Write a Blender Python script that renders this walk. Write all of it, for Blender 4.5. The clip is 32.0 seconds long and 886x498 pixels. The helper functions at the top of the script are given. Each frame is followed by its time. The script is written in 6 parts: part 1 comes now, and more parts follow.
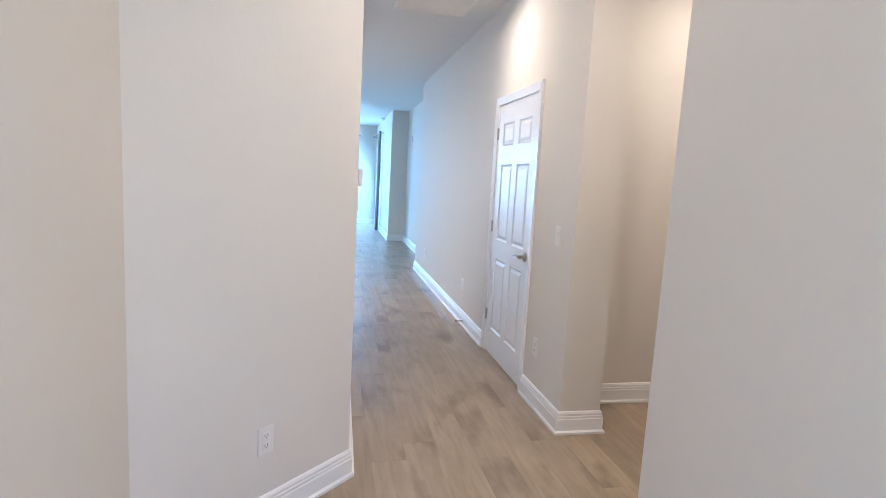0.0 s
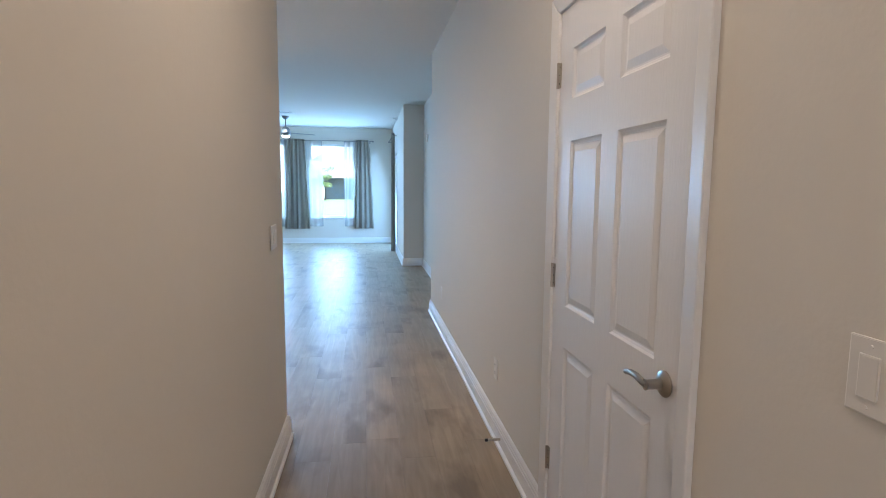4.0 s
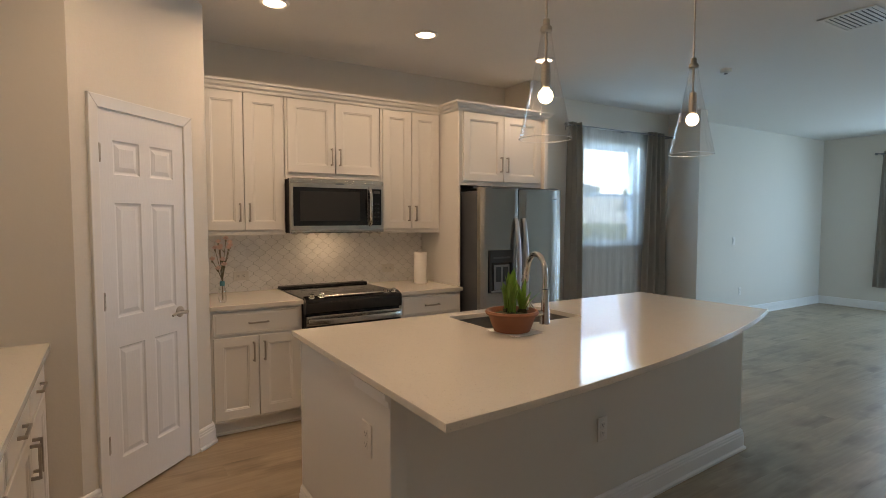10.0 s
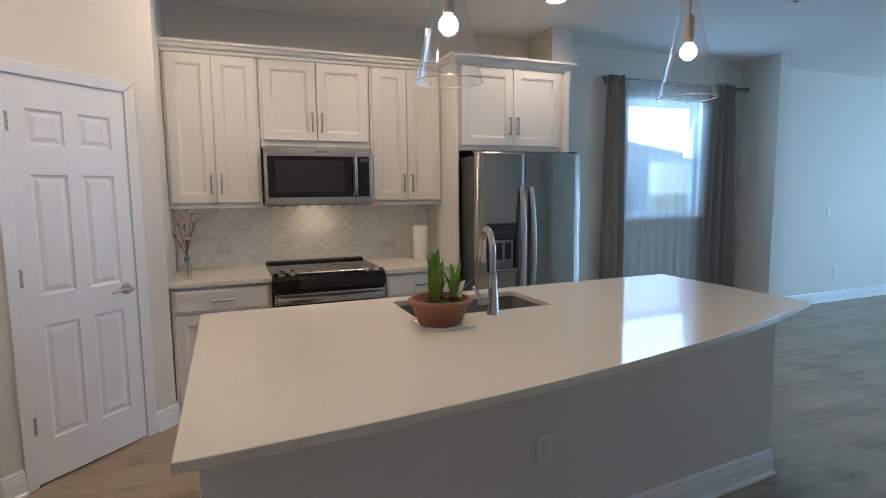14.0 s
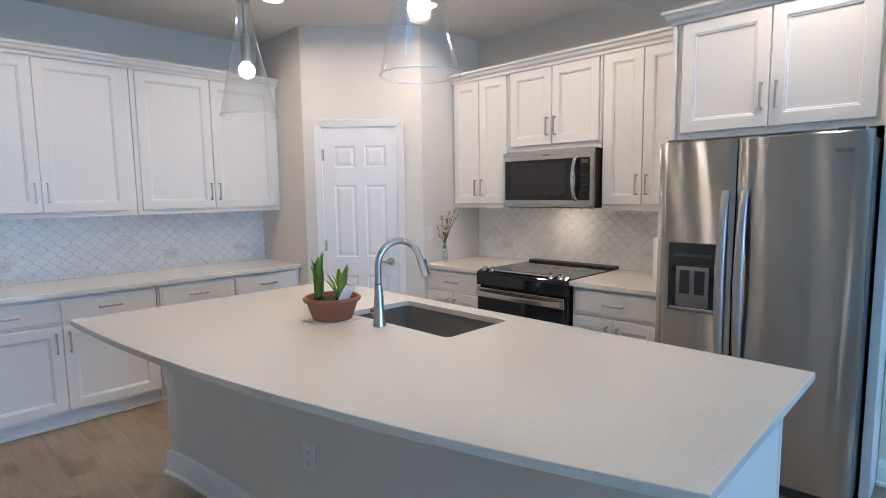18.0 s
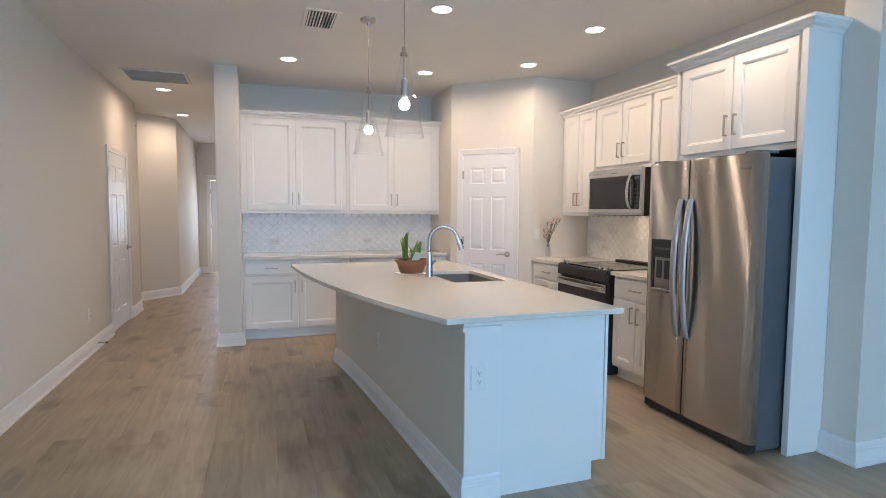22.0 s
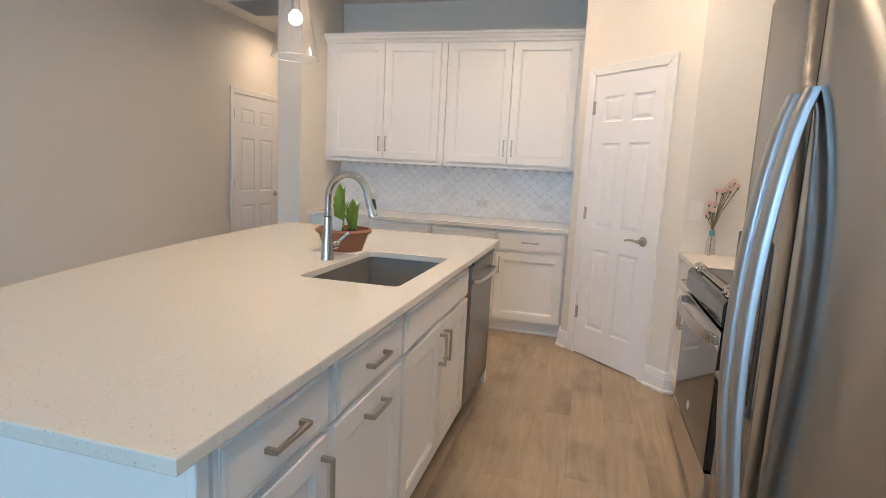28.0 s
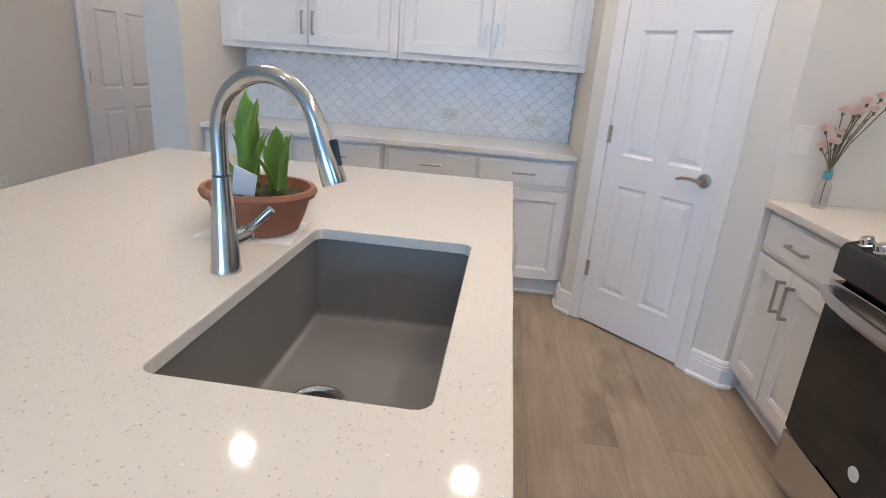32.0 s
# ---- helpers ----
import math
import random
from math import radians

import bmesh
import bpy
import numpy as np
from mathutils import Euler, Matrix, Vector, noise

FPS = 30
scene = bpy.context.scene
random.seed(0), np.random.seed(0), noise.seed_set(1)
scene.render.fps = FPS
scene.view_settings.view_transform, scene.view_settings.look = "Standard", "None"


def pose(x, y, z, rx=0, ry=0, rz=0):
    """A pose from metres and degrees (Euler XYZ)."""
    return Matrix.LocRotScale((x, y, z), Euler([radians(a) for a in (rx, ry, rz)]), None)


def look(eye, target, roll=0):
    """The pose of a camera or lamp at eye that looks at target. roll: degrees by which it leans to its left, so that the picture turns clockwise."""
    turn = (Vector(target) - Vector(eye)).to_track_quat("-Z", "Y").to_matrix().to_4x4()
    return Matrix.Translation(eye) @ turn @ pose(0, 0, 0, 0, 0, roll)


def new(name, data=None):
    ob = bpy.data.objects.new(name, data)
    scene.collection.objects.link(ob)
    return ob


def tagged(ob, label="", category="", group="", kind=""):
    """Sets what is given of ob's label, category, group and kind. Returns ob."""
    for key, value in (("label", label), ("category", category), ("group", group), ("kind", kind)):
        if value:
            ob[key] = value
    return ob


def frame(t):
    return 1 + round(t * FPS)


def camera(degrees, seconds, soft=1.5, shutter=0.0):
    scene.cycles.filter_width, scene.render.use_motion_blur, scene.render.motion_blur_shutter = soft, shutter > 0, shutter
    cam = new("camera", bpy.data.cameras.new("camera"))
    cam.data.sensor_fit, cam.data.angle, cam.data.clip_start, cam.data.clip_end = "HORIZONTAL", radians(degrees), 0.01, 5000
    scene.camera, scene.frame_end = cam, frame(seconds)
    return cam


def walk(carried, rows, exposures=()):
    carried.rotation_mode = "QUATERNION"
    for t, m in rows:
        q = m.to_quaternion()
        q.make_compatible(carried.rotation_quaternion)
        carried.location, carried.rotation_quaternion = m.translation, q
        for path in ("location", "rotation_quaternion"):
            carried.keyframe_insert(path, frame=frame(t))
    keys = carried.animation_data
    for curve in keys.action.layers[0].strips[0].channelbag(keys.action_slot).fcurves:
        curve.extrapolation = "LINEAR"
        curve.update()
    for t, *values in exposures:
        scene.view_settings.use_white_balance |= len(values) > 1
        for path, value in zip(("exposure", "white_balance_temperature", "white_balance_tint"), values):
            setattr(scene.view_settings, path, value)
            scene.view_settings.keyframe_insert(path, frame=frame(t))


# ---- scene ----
cam = camera(79.1, 32.0, soft=0.25)
PATH = [
    (0, (-0.932, -3.284, 1.43), (-0.517, -1.345, 1.171), 3.2),
    (0.5, (-0.854, -3.153, 1.444), (-0.393, -1.22, 1.219), 2.4),
    (1, (-0.729, -2.855, 1.428), (-0.256, -0.924, 1.207), 2.4),
    (1.5, (-0.601, -2.559, 1.407), (-0.107, -0.645, 1.101), 3.3),
    (2, (-0.552, -2.281, 1.384), (-0.05, -0.388, 0.975), 4.1),
    (2.5, (-0.568, -1.934, 1.399), (-0.078, -0.029, 1.037), 2.8),
    (3, (-0.494, -1.613, 1.391), (-0.047, 0.314, 1.097), 1.3),
    (3.5, (-0.413, -1.298, 1.397), (-0.046, 0.654, 1.16), 0.7),
    (5.5, (-0.106, -0.033, 1.394), (-0.017, 1.953, 1.18), -1.0),
    (6, (-0.091, 0.279, 1.394), (-0.096, 2.269, 1.198), -1.3),
    (6.5, (-0.064, 0.560, 1.419), (-0.291, 2.538, 1.230), -1.5),
    (7, (-0.045, 0.821, 1.444), (-0.475, 2.764, 1.255), -1.4),
    (7.5, (-0.084, 1.08, 1.442), (-0.714, 2.968, 1.247), -1.0),
    (8, (-0.086, 1.342, 1.444), (-0.975, 3.124, 1.258), -0.7),
    (8.5, (-0.115, 1.587, 1.462), (-1.269, 3.21, 1.281), -0.0),
    (9, (-0.189, 1.817, 1.459), (-1.561, 3.265, 1.313), -0.2),
    (9.5, (-0.206, 1.973, 1.482), (-1.762, 3.223, 1.363), -0.3),
    (10, (-0.201, 2.091, 1.485), (-1.895, 3.148, 1.372), -0.0),
    (10.5, (-0.182, 2.17, 1.499), (-1.975, 3.046, 1.364), 0.5),
    (11, (-0.156, 2.224, 1.514), (-2.011, 2.953, 1.343), 1.0),
    (11.5, (-0.142, 2.264, 1.509), (-2.047, 2.845, 1.326), 0.9),
    (12, (-0.133, 2.3, 1.485), (-2.077, 2.731, 1.299), 0.5),
    (12.5, (-0.14, 2.312, 1.501), (-2.069, 2.779, 1.259), 0.4),
    (13, (-0.155, 2.44, 1.477), (-2.027, 3.098, 1.228), -0.3),
    (13.5, (-0.206, 2.676, 1.456), (-2.025, 3.473, 1.223), -0.6),
    (15.5, (-0.398, 4.191, 1.532), (-2.394, 4.187, 1.414), -0.4),
    (16, (-0.488, 4.554, 1.539), (-2.45, 4.188, 1.419), -0.4),
    (16.5, (-0.629, 4.906, 1.552), (-2.519, 4.270, 1.447), -0.6),
    (17, (-0.777, 5.306, 1.544), (-2.518, 4.327, 1.431), -1.6),
    (17.5, (-0.813, 5.621, 1.525), (-2.393, 4.404, 1.375), -1.4),
    (18, (-0.903, 5.912, 1.505), (-2.315, 4.510, 1.291), -0.8),
    (18.5, (-0.934, 6.228, 1.46), (-2.184, 4.683, 1.227), 0.1),
    (19, (-1.011, 6.577, 1.432), (-2.13, 4.938, 1.183), 0.3),
    (19.5, (-1.04, 6.868, 1.416), (-2.069, 5.173, 1.158), 0.4),
    (20, (-1.083, 7.154, 1.422), (-1.994, 5.392, 1.162), 0.1),
    (20.5, (-1.062, 7.411, 1.417), (-1.944, 5.634, 1.161), -0.0),
    (21, (-1.098, 7.608, 1.414), (-1.91, 5.793, 1.198), -0.0),
    (21.5, (-1.114, 7.766, 1.403), (-1.844, 5.912, 1.233), 0.3),
    (22, (-1.152, 7.83, 1.404), (-1.805, 5.945, 1.262), 0.4),
    (22.5, (-1.272, 7.798, 1.39), (-1.912, 5.907, 1.262), 0.3),
    (23, (-1.48, 7.678, 1.423), (-2.148, 5.799, 1.284), -0.1),
    (23.5, (-1.773, 7.596, 1.430), (-2.344, 5.684, 1.299), -0.4),
    (24, (-2.102, 7.534, 1.426), (-2.482, 5.573, 1.307), -0.3),
    (24.5, (-2.421, 7.401, 1.424), (-2.655, 5.417, 1.314), -0.6),
    (26.5, (-3.378, 6.772, 1.353), (-3.12, 4.797, 1.179), 0.2),
    (27, (-3.488, 6.57, 1.336), (-3.115, 4.616, 1.132), 0.9),
    (27.5, (-3.468, 6.357, 1.336), (-3.004, 4.427, 1.093), 1.9),
    (28, (-3.416, 6.152, 1.328), (-2.904, 4.241, 1.035), 2.9),
    (28.5, (-3.339, 5.942, 1.338), (-2.835, 4.039, 0.989), 3.5),
    (29, (-3.177, 5.745, 1.338), (-2.773, 3.828, 0.936), 3.4),
    (29.5, (-3.066, 5.535, 1.326), (-2.792, 3.606, 0.871), 2.8),
    (30, (-3.004, 5.287, 1.338), (-2.664, 3.377, 0.860), 2.6),
    (30.5, (-2.907, 5.095, 1.330), (-2.477, 3.218, 0.795), 3.2),
    (31, (-2.818, 4.937, 1.314), (-2.411, 3.078, 0.699), 3.8),
    (31.5, (-2.800, 4.893, 1.302), (-2.482, 3.037, 0.626), 4.4),
    (32, (-2.855, 4.997, 1.318), (-2.668, 3.110, 0.686), 4.5),
]
walk(cam, [(t, look(eye, target, roll)) for t, eye, target, roll in PATH],
     exposures=[(0.0, 1.97, 5550, 12), (1.0, 1.82, 5550, 13), (2.0, 1.58, 5800, 13), (3.5, 1.33, 6200, 14), (5.5, 0.70, 6700, 17), (8.0, 0.46, 8600, 24), (9.0, 0.33, 8900, 25), (10.0, 0.36, 8900, 21), (12.0, 0.54, 7150, 17), (13.0, 0.58, 6450, 15), (16.0, 0.64, 6800, 16), (17.0, 0.90, 6300, 15), (18.0, 1.10, 5900, 14), (19.0, 1.20, 5900, 13), (20.0, 1.25, 6400, 15), (22.0, 1.25, 6700, 15), (24.0, 1.26, 6900, 15), (27.0, 1.35, 6900, 16), (28.0, 1.27, 7200, 16), (29.0, 1.28, 6350, 15), (30.0, 1.28, 6100, 14), (32.0, 1.22, 5950, 14)])

# ---- daylight, sky and exposure ----
world = bpy.data.worlds.new("sky")
scene.world = world
world.use_nodes = True
_wn = world.node_tree
_sky = _wn.nodes.new("ShaderNodeTexSky")
_sky.sky_type, _sky.sun_disc = "NISHITA", False
_sky.sun_elevation, _sky.sun_rotation = radians(61), radians(183)
_sky.air_density, _sky.dust_density, _sky.ozone_density = 1.4, 0.1, 3.0
_wn.nodes["Background"].inputs["Strength"].default_value = 0.15
_wn.links.new(_sky.outputs["Color"], _wn.nodes["Background"].inputs["Color"])


def lamp(name, kind, m, energy, color, **more):
    data = bpy.data.lights.new(name, kind)
    data.energy, data.color = energy, color
    for key, value in more.items():
        if key == "shape": data.shape = value
        if key == "size": data.size = value
        if key == "size_y": data.size_y = value
        if key == "angle": data.angle = value
        if key == "spot_size": data.spot_size = value
        if key == "spot_blend": data.spot_blend = value
        if key == "radius": data.shadow_soft_size = value
        if key == "spread": data.spread = value
    ob = new(name, data)
    ob.matrix_world = m
    return ob


lamp("sun", "SUN", look((0, 0, 0), (0.05, 0.5, -0.9)), 5.0, (1.0, 0.98, 0.95), angle=radians(3))
SKYLIGHT = (0.30, 0.62, 1.0)
lamp("far_window_light", "AREA", look((-2.86, 12.86, 1.55), (-2.86, 9.0, 0.1)), 50, SKYLIGHT, shape="RECTANGLE", size=1.0, size_y=1.75)
lamp("far_window_light", "AREA", look((-1.15, 12.86, 1.55), (-1.15, 9.0, 0.1)), 50, SKYLIGHT, shape="RECTANGLE", size=1.0, size_y=1.75)
lamp("nook_window_light", "AREA", look((-4.90, 7.32, 1.80), (-1.4, 7.32, 0.6)), 32, SKYLIGHT, shape="RECTANGLE", size=1.1, size_y=1.3)
lamp("patio_door_light", "AREA", look((0.53, 11.5, 1.1), (-3, 11.2, 0.0)), 46, SKYLIGHT, shape="RECTANGLE", size=1.5, size_y=2.0)
lamp("entry_light", "AREA", look((-0.665, -5.07, 1.31), (-0.665, -2.0, 0.3)), 9, (0.72, 0.82, 1.0), shape="RECTANGLE", size=0.52, size_y=1.1)
WARM = (1.0, 0.81, 0.62)
DOWNLIGHTS = ((-1.46, 2.41), (-2.83, 2.38), (-3.69, 3.02), (-3.69, 4.12), (-3.71, 5.30), (-2.42, 4.11), (-0.11, 0.52), (-0.10, -1.32), (1.35, -0.75), (-0.72, -3.20))
for _x, _y in DOWNLIGHTS:
    lamp("downlight_glow", "AREA", look((_x, _y, 2.822), (_x, _y, 0)), 1.7 if _y < -3 else 3.5 if _y < 1 else 3.6, WARM, shape="DISK", size=0.085, spread=radians(165))
for _x, _y in ((-1.968, 3.718), (-1.968, 4.774)):
    lamp("pendant_glow", "POINT", pose(_x, _y, 2.016), 2.2, WARM, radius=0.036)
lamp("hood_glow", "AREA", look((-4.42, 3.645, 1.368), (-4.55, 3.645, 0.9)), 0.6, (1.0, 0.80, 0.55), shape="DISK", size=0.05)
lamp("fan_glow", "POINT", pose(-1.95, 10.6, 2.36), 1.9, (1.0, 0.9, 0.75), radius=0.05)


# ---- materials ----
def material(name, color, rough=0.5, metal=0.0, vary=0.06, scale=3.0, grain=0.03, grain_scale=60.0, bump=0.0, bump_scale=200.0, stretch=(1, 1, 1),
             spread=0.0, coat=0.0, rough_vary=0.08, island=0.0):
    """A surface with variation at two scales, fine relief and, where wanted, a shade that differs from piece to piece."""
    mat = bpy.data.materials.new(name)
    mat.use_nodes = True
    n, l = mat.node_tree.nodes, mat.node_tree.links
    b = n["Principled BSDF"]
    b.inputs["Metallic"].default_value = metal
    b.inputs["Coat Weight"].default_value = coat
    b.inputs["Coat Roughness"].default_value = 0.12
    mp = n.new("ShaderNodeMapping")
    mp.inputs["Scale"].default_value = stretch
    geo = n.new("ShaderNodeNewGeometry")
    l.new(geo.outputs["Position"], mp.inputs["Vector"])
    big, small = n.new("ShaderNodeTexNoise"), n.new("ShaderNodeTexNoise")
    big.inputs["Scale"].default_value, big.inputs["Detail"].default_value = scale, 4
    small.inputs["Scale"].default_value, small.inputs["Detail"].default_value = grain_scale, 3
    for t in (big, small):
        l.new(mp.outputs["Vector"], t.inputs["Vector"])
    hsv = n.new("ShaderNodeHueSaturation")
    hsv.inputs["Color"].default_value = (*color, 1)
    total = n.new("ShaderNodeMath"); total.operation = "MULTIPLY_ADD"
    l.new(big.outputs["Fac"], total.inputs[0]); total.inputs[1].default_value = vary * 2
    base = n.new("ShaderNodeMath"); base.operation = "MULTIPLY_ADD"
    l.new(small.outputs["Fac"], base.inputs[0]); base.inputs[1].default_value = grain * 2
    base.inputs[2].default_value = 1 - vary - grain
    l.new(base.outputs[0], total.inputs[2])
    value = total.outputs[0]
    if spread or island:
        info = n.new("ShaderNodeObjectInfo")
        more = n.new("ShaderNodeMath"); more.operation = "MULTIPLY_ADD"
        l.new(geo.outputs["Random Per Island"] if island else info.outputs["Random"], more.inputs[0])
        more.inputs[1].default_value = (spread or island) * 2
        shift = n.new("ShaderNodeMath"); shift.operation = "SUBTRACT"
        l.new(value, shift.inputs[0]); shift.inputs[1].default_value = spread or island
        l.new(shift.outputs[0], more.inputs[2])
        value = more.outputs[0]
    l.new(value, hsv.inputs["Value"])
    l.new(hsv.outputs["Color"], b.inputs["Base Color"])
    r = n.new("ShaderNodeMath"); r.operation = "MULTIPLY_ADD"
    l.new(big.outputs["Fac"], r.inputs[0]); r.inputs[1].default_value = rough_vary * 2; r.inputs[2].default_value = rough - rough_vary
    l.new(r.outputs[0], b.inputs["Roughness"])
    if bump:
        t = n.new("ShaderNodeTexNoise")
        t.inputs["Scale"].default_value, t.inputs["Detail"].default_value = bump_scale, 3
        l.new(mp.outputs["Vector"], t.inputs["Vector"])
        bp = n.new("ShaderNodeBump")
        bp.inputs["Strength"].default_value, bp.inputs["Distance"].default_value = 1.0, bump
        l.new(t.outputs["Fac"], bp.inputs["Height"]); l.new(bp.outputs["Normal"], b.inputs["Normal"])
    return mat


def glowing(name, color, strength):
    mat = bpy.data.materials.new(name)
    mat.use_nodes = True
    b = mat.node_tree.nodes["Principled BSDF"]
    b.inputs["Base Color"].default_value = (0.9, 0.9, 0.9, 1)
    b.inputs["Emission Color"].default_value, b.inputs["Emission Strength"].default_value = (*color, 1), strength
    return mat


def sheer_cloth(name):
    mat = bpy.data.materials.new(name)
    mat.use_nodes = True
    n, l = mat.node_tree.nodes, mat.node_tree.links
    n.remove(n["Principled BSDF"])
    mix, see, lit, back = (n.new("ShaderNode" + k) for k in ("MixShader", "BsdfTransparent", "BsdfDiffuse", "BsdfTranslucent"))
    half = n.new("ShaderNodeMixShader")
    lit.inputs["Color"].default_value, back.inputs["Color"].default_value = (0.92, 0.93, 0.94, 1), (0.20, 0.22, 0.24, 1)
    l.new(lit.outputs[0], half.inputs[1]); l.new(back.outputs[0], half.inputs[2]); half.inputs[0].default_value = 0.34
    weave = n.new("ShaderNodeTexNoise"); weave.inputs["Scale"].default_value = 14
    ramp = n.new("ShaderNodeMapRange")
    ramp.inputs["To Min"].default_value, ramp.inputs["To Max"].default_value = 0.40, 0.53
    l.new(weave.outputs["Fac"], ramp.inputs["Value"]); l.new(ramp.outputs[0], mix.inputs[0])
    l.new(see.outputs[0], mix.inputs[1]); l.new(half.outputs[0], mix.inputs[2])
    l.new(mix.outputs[0], n["Material Output"].inputs["Surface"])
    return mat


WALL = material("wall_paint", (0.70, 0.66, 0.60), 0.75, vary=0.015, grain=0.012, grain_scale=25, bump=0.0005, bump_scale=70)
CEIL = material("ceiling_paint", (0.75, 0.73, 0.70), 0.85, vary=0.015, grain=0.02, grain_scale=30, bump=0.0009, bump_scale=60)
TRIM = material("trim_paint", (0.79, 0.78, 0.77), 0.32, vary=0.01, grain=0.01, rough_vary=0.04)
CAB = material("cabinet_paint", (0.76, 0.742, 0.715), 0.38, vary=0.012, grain=0.012, rough_vary=0.05)
DOORP = material("door_paint", (0.80, 0.80, 0.815), 0.35, vary=0.012, grain=0.012, bump=0.0006, bump_scale=120, stretch=(1, 1, 0.15))
NICKEL = material("brushed_nickel", (0.46, 0.425, 0.38), 0.32, 1.0, vary=0.04, grain=0.05, stretch=(1, 1, 8))
STEEL = material("brushed_steel", (0.465, 0.448, 0.425), 0.28, 1.0, vary=0.03, grain=0.04, grain_scale=240, stretch=(0.02, 0.02, 1), rough_vary=0.02)
STEELH = material("brushed_steel_level", (0.56, 0.54, 0.51), 0.27, 1.0, vary=0.03, grain=0.05, grain_scale=240, stretch=(1, 0.02, 1), rough_vary=0.03)
HANDLEM = material("satin_handle_steel", (0.46, 0.46, 0.465), 0.36, 1.0, vary=0.03, grain=0.05, grain_scale=240, stretch=(1, 1, 0.03), rough_vary=0.03)
CHROME = material("bright_steel", (0.66, 0.65, 0.63), 0.16, 1.0, vary=0.02, grain=0.02)
FAUCETM = material("satin_steel", (0.56, 0.55, 0.535), 0.19, 1.0, vary=0.04, grain=0.06, grain_scale=300, stretch=(1, 1, 0.05), rough_vary=0.04)
FRIDGE_SIDE = material("grey_enamel", (0.10, 0.11, 0.125), 0.42, 0.35, vary=0.03, grain=0.04, bump=0.0006, bump_scale=500)
BLACKGLASS = material("black_glass", (0.012, 0.012, 0.013), 0.06, vary=0.05, grain=0.02, rough_vary=0.02)
BLACK = material("black_plastic", (0.02, 0.02, 0.021), 0.4, vary=0.05)
DARKGREY = material("dark_grey_plastic", (0.06, 0.065, 0.07), 0.35, vary=0.05)
PLATE = material("white_plastic", (0.76, 0.735, 0.70), 0.4, vary=0.01, grain=0.005)
SLOT = material("dark_slot", (0.05, 0.05, 0.05), 0.6)
BULB = glowing("lit_bulb", (1.0, 0.86, 0.66), 10)
DISC = glowing("lit_diffuser", (1.0, 0.90, 0.74), 4.5)
FANLIGHT = glowing("lit_fan_glass", (1.0, 0.93, 0.82), 4)


def thin_glass(name, gain_value=0.6, tint=0.97, rough=0.03, blend=0.12, floor_value=0.04, cool=1.0):
    """A single thin sheet of glass: clear, with reflections that grow towards the edge."""
    mat = bpy.data.materials.new(name)
    mat.use_nodes = True
    n, l = mat.node_tree.nodes, mat.node_tree.links
    n.remove(n["Principled BSDF"])
    mix, see, gloss, fres, gain = (n.new("ShaderNode" + k) for k in ("MixShader", "BsdfTransparent", "BsdfGlossy", "LayerWeight", "Math"))
    see.inputs["Color"].default_value = (tint * cool, tint * (1 + cool) / 2, tint, 1)
    gloss.inputs["Roughness"].default_value, fres.inputs["Blend"].default_value = rough, blend
    gain.operation, gain.inputs[1].default_value, gain.inputs[2].default_value = "MULTIPLY_ADD", gain_value, floor_value
    l.new(fres.outputs["Facing"], gain.inputs[0])
    l.new(gain.outputs[0], mix.inputs[0]); l.new(see.outputs[0], mix.inputs[1]); l.new(gloss.outputs[0], mix.inputs[2])
    l.new(mix.outputs[0], n["Material Output"].inputs["Surface"])
    return mat


THINGLASS = thin_glass("thin_clear_glass", 0.7, 0.93, 0.04, 0.3, 0.10)
SHADEGLASS = thin_glass("blown_shade_glass", 0.60, 0.99, 0.04, 0.22, 0.055)
# Opaque white for the clear shade's rim: its bright highlight put into the colour.
RIM_GLINT = material("white_rim_glint", (0.86, 0.86, 0.86), 0.15, vary=0.02)
PANE = thin_glass("window_glass", cool=0.84)
CURTAIN = material("grey_curtain_cloth", (0.47, 0.43, 0.375), 0.85, vary=0.1, grain=0.1, grain_scale=220, bump=0.0008, bump_scale=700)
SHEER = sheer_cloth("sheer_voile")


def mesh_screen(name, cover):
    """A fine woven mesh: part open, part dark thread."""
    mat = bpy.data.materials.new(name)
    mat.use_nodes = True
    n, l = mat.node_tree.nodes, mat.node_tree.links
    mix, see = n.new("ShaderNodeMixShader"), n.new("ShaderNodeBsdfTransparent")
    n["Principled BSDF"].inputs["Base Color"].default_value = (0.10, 0.11, 0.12, 1)
    n["Principled BSDF"].inputs["Roughness"].default_value = 0.6
    mix.inputs[0].default_value = cover
    l.new(see.outputs[0], mix.inputs[1]); l.new(n["Principled BSDF"].outputs[0], mix.inputs[2])
    l.new(mix.outputs[0], n["Material Output"].inputs["Surface"])
    return mat


SCREEN = mesh_screen("insect_mesh", 0.38)
VINYL = material("white_vinyl_frame", (0.80, 0.81, 0.82), 0.4, vary=0.01)
BLADE = material("grey_fan_blade", (0.30, 0.31, 0.32), 0.55, vary=0.05)
GREY_METAL = material("grey_metal", (0.25, 0.25, 0.26), 0.35, 0.9, vary=0.04)
SINK = material("grey_composite", (0.205, 0.198, 0.19), 0.45, 0.15, vary=0.08, scale=6, grain=0.12, grain_scale=300, bump=0.0004, bump_scale=600)
TERRACOTTA = material("terracotta", (0.29, 0.115, 0.062), 0.6, vary=0.12, scale=12, grain=0.08, grain_scale=150, bump=0.001, bump_scale=200)
LEAF = material("green_leaf", (0.25, 0.42, 0.09), 0.42, vary=0.2, scale=20, grain=0.12, grain_scale=90, stretch=(4, 4, 0.5))
